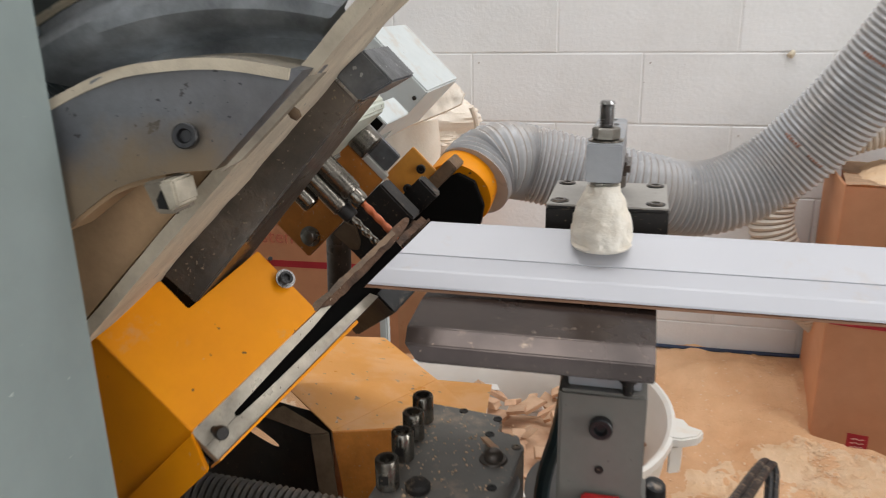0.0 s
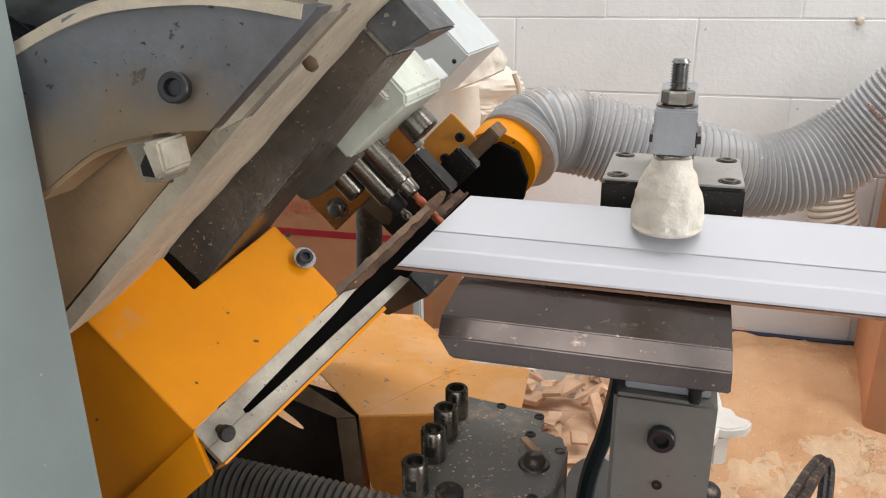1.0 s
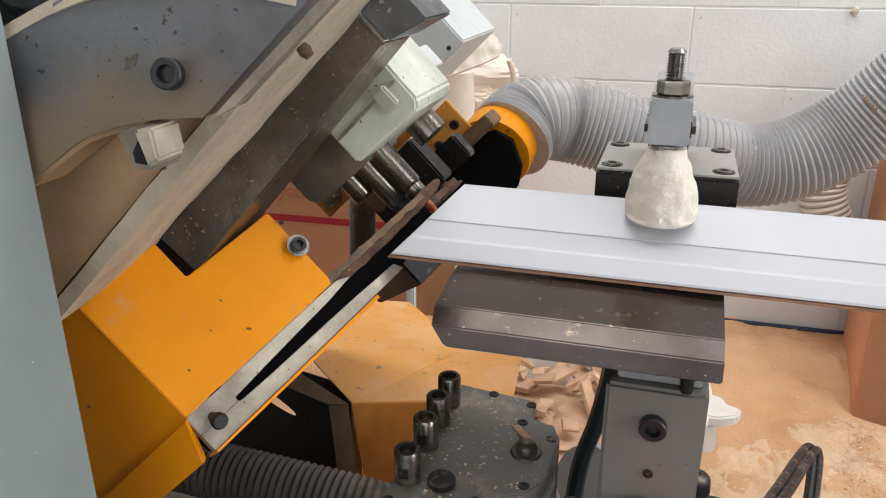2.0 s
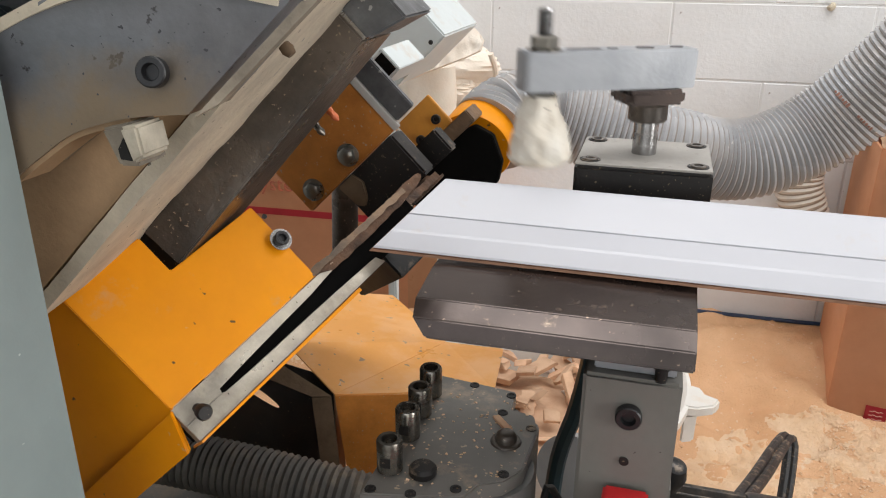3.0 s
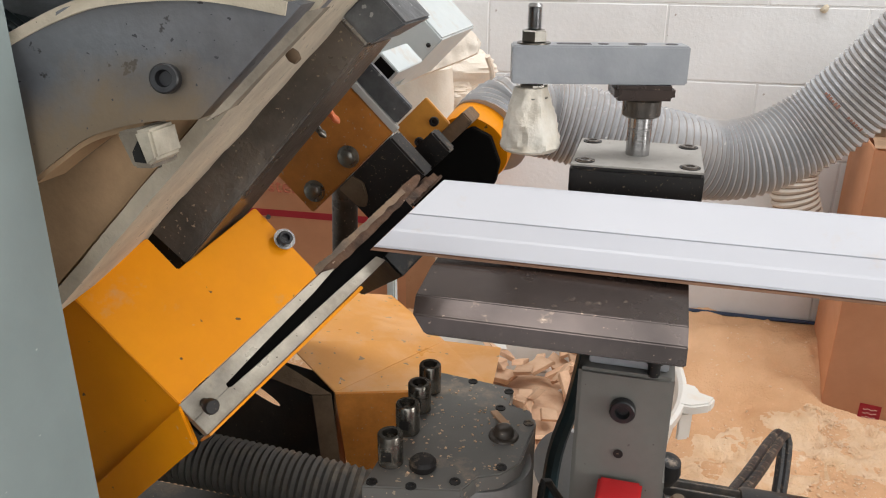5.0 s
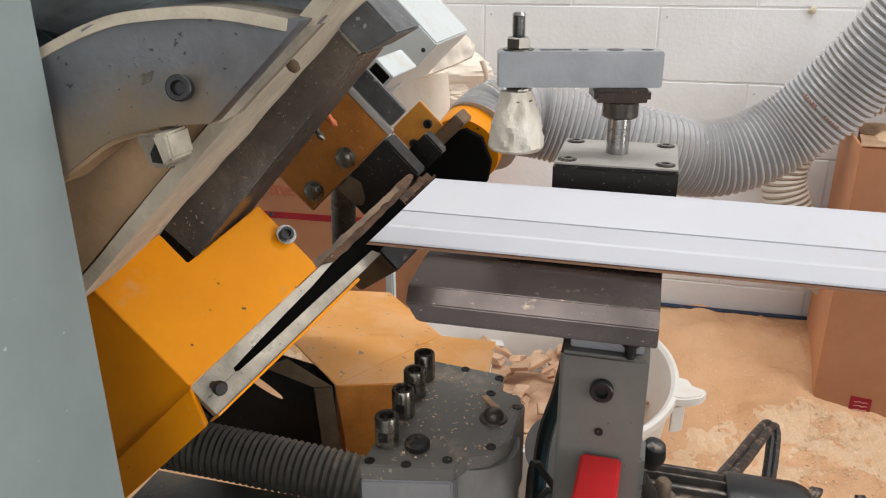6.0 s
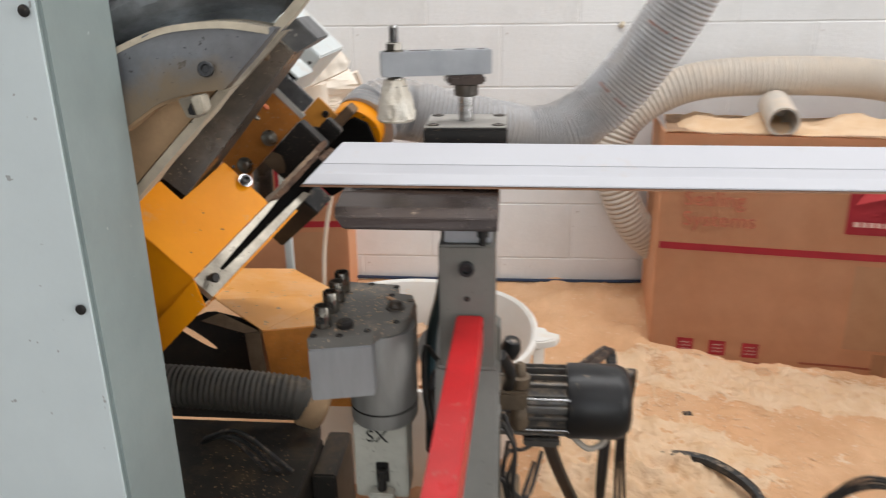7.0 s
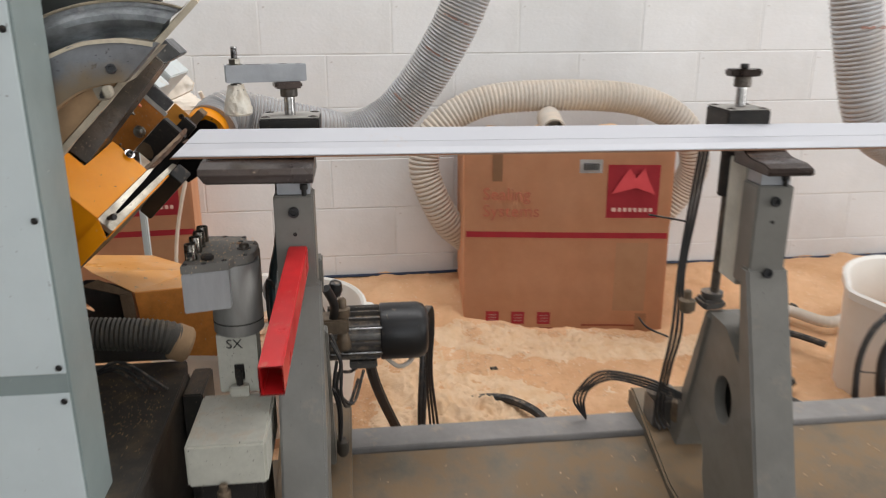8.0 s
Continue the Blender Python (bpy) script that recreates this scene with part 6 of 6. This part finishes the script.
part("body", box(0.777, 0.826, 0.685, 0.735, 0.692, 0.712, 0.006), M_MOTOR, rod_block)
part("cap", lathe([(0.019, 0), (0.022, 0.004), (0.022, 0.014), (0.012, 0.018)], (0.803, 0.708, 0.712), (0, 0, 1), 18), M_MOTOR, rod_block)
part("regulator", lathe([(0.011, 0), (0.017, 0.006), (0.017, 0.026), (0.008, 0.03), (0.008, 0.045), (0.005, 0.048)], (0.752, 0.71, 0.682), (0, 0, 1), 18), M_BRASS, rod_block, "brass-topped regulator")
small = thing("valve_motor", Matrix.Translation((0.78, 0.86, 0.34)), "small grey actuator beside the stand", "actuator")
part("body", box(0.752, 0.806, 0.825, 0.895, 0.340, 0.415, 0.006), M_MOTOR, small, "grey cast body")
part("dome", lathe([(0.033, 0), (0.034, 0.008), (0.028, 0.016), (0.012, 0.019)], (0.779, 0.860, 0.415), (0, 0, 1), 24), M_MOTOR, small, "round cover")
part("fitting", lathe([(0.009, 0), (0.013, 0.006), (0.012, 0.05), (0.006, 0.056)], (0.794, 0.800, 0.375), (0, 0, 1), 16), M_BRASS, small)
for pts, r in (([(1.55, 1.78, 0.24), (1.68, 1.98, 0.22), (1.85, 2.1, 0.22), (2.05, 2.12, 0.22), (2.3, 2.0, 0.20)], 0.02), ([(1.52, 1.70, 0.24), (1.66, 1.80, 0.21), (1.78, 1.72, 0.19), (1.98, 1.80, 0.19), (2.2, 1.7, 0.17)], 0.022)):
    solo("ribbed_pipe", sweep(pts, r, 0.004, 14, 0.1, 4), M_LOOP, "dusty ribbed pipe lying on the sawdust", "pipe")
cable("buried_pipe", [(1.40, 1.66, 0.21), (1.55, 1.62, 0.205), (1.66, 1.52, 0.19)], 0.012, M_RUBBER, "black pipe on the sawdust", "pipe")
cable("bucket_cable", [(1.39, 1.0, 0.20), (1.385, 1.0, 0.26), (1.376, 1.0, 0.388), (1.394, 1.0, 0.469), (1.431, 1.0, 0.518), (1.50, 1.0, 0.555), (1.62, 1.0, 0.56)], 0.0085, M_CABLE, "black cable in front of the bucket")
cable("bucket_cable", [(1.468, 0.99, 0.20), (1.462, 1.0, 0.258), (1.446, 1.0, 0.36), (1.452, 1.0, 0.43), (1.50, 1.0, 0.50)], 0.014, M_CABLE, "thick black cable in front of the bucket")
cable("tie_tail", [(1.372, 0.992, 0.372), (1.392, 0.990, 0.369), (1.425, 0.99, 0.365)], 0.0022, M_CABLE, "tail of a black cable tie", "cable tie")
cable("floor_pipe", [(1.36, 1.38, 0.10), (1.38, 1.30, 0.125), (1.43, 1.24, 0.11), (1.5, 1.2, 0.06)], 0.017, M_RUBBER, "stub of black pipe in the sawdust", "pipe")
for x, y, z, s in ((1.42, 1.36, 0.155, 0.030), (0.37, 1.46, 0.122, 0.016), (1.72, 1.86, 0.2, 0.02), (0.52, 1.62, 0.125, 0.012)):
    bm = box(-s, s, -s * 0.6, s * 0.6, -s * 0.5, s * 0.5, s * 0.2)
    lumpy(bm, s * 0.3, 30, x)
    solo("dark_scrap", bm, M_RUBBER, "dark scrap lying on the sawdust", "scrap", m=pose(x, y, z, 12, 8, 40 * x))

solo("lever_knob", sweep([(0.018, 0.70, 0.770), (0.030, 0.72, 0.735), (0.030, 0.75, 0.70), (0.022, 0.77, 0.66)], 0.009, 0.008, 14), M_FANCOVER, "black curved lever beside the column", "lever")
cable("motor_lead", [(0.13, 0.83, 0.562), (0.16, 0.82, 0.540), (0.185, 0.83, 0.545), (0.20, 0.85, 0.556)], 0.005, M_LOOP, "pale looped motor lead")
for k in range(2):
    cable("air_line", [(0.022, 0.70 + 0.012 * k, 0.66 + 0.01 * k), (0.040, 0.70 + 0.01 * k, 0.61), (0.030 + 0.008 * k, 0.71, 0.55 - 0.012 * k), (0.060 - 0.01 * k, 0.74, 0.50 - 0.006 * k), (0.085 - 0.012 * k, 0.80, 0.545 - 0.02 * k)], 0.0034, M_CABLE, "thin black air line by the motor")
for k in range(3):
    cable("ground_wire", [(-0.32 + 0.02 * k, 0.64, 0.605), (-0.36, 0.66, 0.63 + 0.012 * k), (-0.40 - 0.01 * k, 0.69, 0.625), (-0.44, 0.70, 0.606)], 0.0032, M_CABLE, "short black wire on the side table")

# ---------------- sawdust ----------------
def dust_height(x, y):
    s1 = max(0.0, min(1.0, (y - 1.15) / 0.65))
    s2 = max(0.0, min(1.0, (y - 1.72) / 0.48))
    z = 0.085 + 0.035 * s1 + 0.135 * s2 * s2 * (3 - 2 * s2)
    z += 0.016 * noise.noise((x * 2.1, y * 2.1, 0.3)) + 0.010 * noise.noise((x * 6, y * 6, 1.7)) + 0.0065 * noise.noise((x * 17, y * 17, 4.0)) + 0.0036 * (0.5 - 2 * abs(noise.noise((x * 42, y * 42, 9.0))))
    c_ = max(0.0, noise.noise((x * 1.7, y * 1.7, 12.0)) + 0.25)
    z += c_ * (0.026 * (0.5 - abs(noise.noise((x * 9, y * 9, 3.3)))) + 0.019 * (0.5 - abs(noise.noise((x * 22, y * 22, 7.3)))))
    # ridge pushed up against the front of the large carton
    fy = 1.936 - 0.1655 * (x - 0.472) - 0.055
    if 0.30 < x < 1.45:
        e = math.exp(-((y - fy + 0.02) / 0.055) ** 2) * min(1, (x - 0.30) / 0.15) * min(1, (1.45 - x) / 0.15)
        z += e * (-0.012 + 0.022 * abs(noise.noise((x * 9, y * 9, 2.2))))
    # loose, trodden heap near the motor
    e = math.exp(-((x - 0.33) / 0.22) ** 2 - ((y - 1.42) / 0.3) ** 2)
    z += e * 0.035 * abs(noise.noise((x * 13, y * 13, 5.5)))
    e = math.exp(-((x - 1.5) / 0.4) ** 2 - ((y - 1.9) / 0.3) ** 2)
    z += 0.03 * e
    # undercut gully behind the tub
    if 0.05 < x < 0.45 and y > 1.7:
        z += 0.02 * noise.noise((x * 5, y * 12, 8))
    # the heap thins out to the bare floor at both ends
    ends = min((x + 1.6) / 0.45, (3.0 - x) / 0.6) + 0.25 * noise.noise((x * 3, y * 3, 21))
    ends = max(0.0, min(1.0, ends))
    return max(0.012, z) * ends * ends * (3 - 2 * ends) - (0.004 if ends < 0.05 else 0.0)


NX, NY = 560, 200
X0, X1, Y0, Y1 = -1.6, 3.0, 0.90, 2.262
xs = [X0 + (X1 - X0) * i / NX for i in range(NX + 1)]
ys = [Y0 + (Y1 - Y0) * j / NY for j in range(NY + 1)]
verts = [(x, y, dust_height(x, y)) for x in xs for y in ys]
faces = [(i * (NY + 1) + j, (i + 1) * (NY + 1) + j, (i + 1) * (NY + 1) + j + 1, i * (NY + 1) + j + 1) for i in range(NX) for j in range(NY)]
me = bpy.data.meshes.new("sawdust")
me.from_pydata(verts, [], faces)
for f in me.polygons:
    f.use_smooth = True
me.materials.append(M_SAW)
tagged(new("sawdust", me), "deep tan sawdust drifted over the floor against the wall", "sawdust", kind="stuff")
def fluff(name, x0, x1, y0, y1, inside, height, label):
    """A drift of pale fluffy shavings over the sawdust."""
    nx, ny = int((x1 - x0) / 0.005), int((y1 - y0) / 0.005)
    v_, f_ = [], []
    for i in range(nx + 1):
        for j in range(ny + 1):
            x, y = x0 + (x1 - x0) * i / nx, y0 + (y1 - y0) * j / ny
            r1 = 1 - abs(noise.noise((x * 7, y * 7, 3.1))) * 2
            r2 = 1 - abs(noise.noise((x * 17, y * 17, 6.2))) * 2
            h_ = inside(x, y) * (0.55 + 0.45 * noise.noise((x * 4, y * 4, 1))) * (0.46 * r1 + 0.32 * r2 + 0.26 * (0.7 - 2 * abs(noise.noise((x * 38, y * 38, 2)))))
            v_.append((x, y, dust_height(x, y) - 0.0045 + height * h_))
    for i in range(nx):
        for j in range(ny):
            a_ = i * (ny + 1) + j
            f_.append((a_, a_ + ny + 1, a_ + ny + 2, a_ + 1))
    m_ = bpy.data.meshes.new(name)
    m_.from_pydata(v_, [], f_)
    for q_ in m_.polygons:
        q_.use_smooth = True
    m_.materials.append(M_SAWPALE)
    return tagged(new(name, m_), label, "shavings", kind="stuff")


def by_carton(x, y):
    fy = 1.936 - 0.1655 * (x - 0.462) - 0.03
    return math.exp(-((y - fy + 0.075) / 0.085) ** 2) * max(0.0, min(1, (x - 0.28) / 0.12, (1.5 - x) / 0.2)) * (1.0 if y < fy + 0.02 else 0.0)


def by_motor(x, y):
    return 1.1 * math.exp(-((x - 0.28) / 0.20) ** 2 - ((y - 1.43) / 0.22) ** 2) + 0.9 * math.exp(-((x - 0.52) / 0.22) ** 2 - ((y - 1.38) / 0.16) ** 2) + 0.7 * math.exp(-((x - 0.30) / 0.12) ** 2 - ((y - 1.72) / 0.12) ** 2)


fluff("shavings_drift", 0.25, 1.55, 1.55, 2.0, by_carton, 0.046, "pale fluffy shavings drifted against the carton")
fluff("shavings_drift", -0.20, 1.05, 0.98, 1.92, by_motor, 0.046, "pale fluffy shavings around the motor")
# loose pale flakes
rng = random.Random(3)
vs, fs = [], []
for _ in range(4200):
    if rng.random() < 0.5:
        x = rng.uniform(0.42, 1.3)
        y = 1.936 - 0.1655 * (x - 0.472) - abs(rng.gauss(0.04, 0.09)) - 0.02
    elif rng.random() < 0.6:
        x, y = rng.gauss(0.38, 0.22), rng.gauss(1.42, 0.18)
    else:
        x, y = rng.uniform(0.0, 2.0), rng.uniform(1.1, 2.2)
    if y < 0.95 or y > 2.24:
        continue
    s = rng.uniform(0.0012, 0.0055)
    m_ = pose(x, y, dust_height(x, y) + 0.0015, rng.uniform(-25, 25), rng.uniform(-25, 25), rng.uniform(0, 360))
    b0 = len(vs)
    for q_ in ((-s, -s * 0.6, 0), (s, -s * 0.5, 0.001), (s * 0.8, s * 0.6, 0), (-s * 0.7, s * 0.5, 0.001), (0, 0, s * 0.7)):
        vs.append(tuple(m_ @ Vector(q_)))
    fs += [(b0, b0 + 1, b0 + 4), (b0 + 1, b0 + 2, b0 + 4), (b0 + 2, b0 + 3, b0 + 4), (b0 + 3, b0, b0 + 4), (b0, b0 + 3, b0 + 2, b0 + 1)]
me = bpy.data.meshes.new("wood_shavings")
me.from_pydata(vs, [], fs)
me.materials.append(M_SAWPALE)
tagged(new("wood_shavings", me), "loose pale wood shavings on the sawdust", "shavings", kind="stuff")

# ---------------- block wall ----------------
wall = solo("wall_north", box(-3.2, 4.7, WALL_Y + 0.0018, WALL_Y + 0.2, 0.002, 3.6, 0), M_MORTAR, "white painted concrete block wall with dusty joints", "wall", "structure")
BW, BH, J = 0.482, 0.1962, 0.0015
block_mesh = {}


def block_data(w):
    key = round(w, 3)
    if key not in block_mesh:
        bm = box(J, w - J, 0.0, 0.03, J, BH - J, 0.0025, seg=1)
        me_ = bpy.data.meshes.new("block")
        bm.to_mesh(me_)
        bm.free()
        me_.materials.append(M_WALL)
        block_mesh[key] = me_
    return block_mesh[key]


rest = bmesh.new()
for r in range(-1, 18):
    z = 0.1445 + r * BH
    shift = -0.494 if r % 2 == 0 else -0.248
    for c in range(-6, 11):
        x = shift + c * BW
        if x < -3.0 or x > 4.4:
            continue
        jit = random.Random(r * 100 + c).uniform(-0.0012, 0.0012)
        if -1.5 < x < 2.6 and z < 1.8:
            ob = new("block", block_data(BW))
            ob.parent = wall
            ob.matrix_basis = Matrix.Translation((x, WALL_Y + jit, z))
        else:
            box(x + J, x + BW - J, WALL_Y + jit, WALL_Y + 0.03, z + J, z + BH - J, 0, rest)
o = part("far_blocks", rest, M_WALL, wall, smooth=False)
tagged(o, kind="stuff")
nail = lathe([(0.004, 0), (0.011, 0.004), (0.007, 0.012), (0.002, 0.016)], (0.364, WALL_Y - 0.002, 1.122), (0, -1, -0.2), 10)
lumpy(nail, 0.004, 60)
part("mortar_blob", nail, M_CREAM, wall, "small blob of mortar")


def motions():
    """The drill unit feeds into the cut end and draws back; then the clamp lifts and swings away."""
    feed = ((0, 0.051), (0.5, 0.041), (1.0, 0.028), (1.5, 0.017), (1.7, 0.013), (2.05, 0.011), (2.3, 0.030), (2.6, 0.132), (2.75, 0.1345), (8, 0.1345))
    walk(drill, [(t, HEAD @ Matrix.Translation((0, 0, n))) for t, n in feed])
    swing = ((0, 0, 0), (2.8, 0, 0), (2.9, 0.010, -7), (3.0, 0.020, -62), (3.1, 0.0275, -79), (3.2, 0.0255, -77), (8, 0.0255, -77))
    walk(arm, [(t, pose(-0.030, 0.715, z, 0, 0, a)) for t, z, a in swing])


motions()
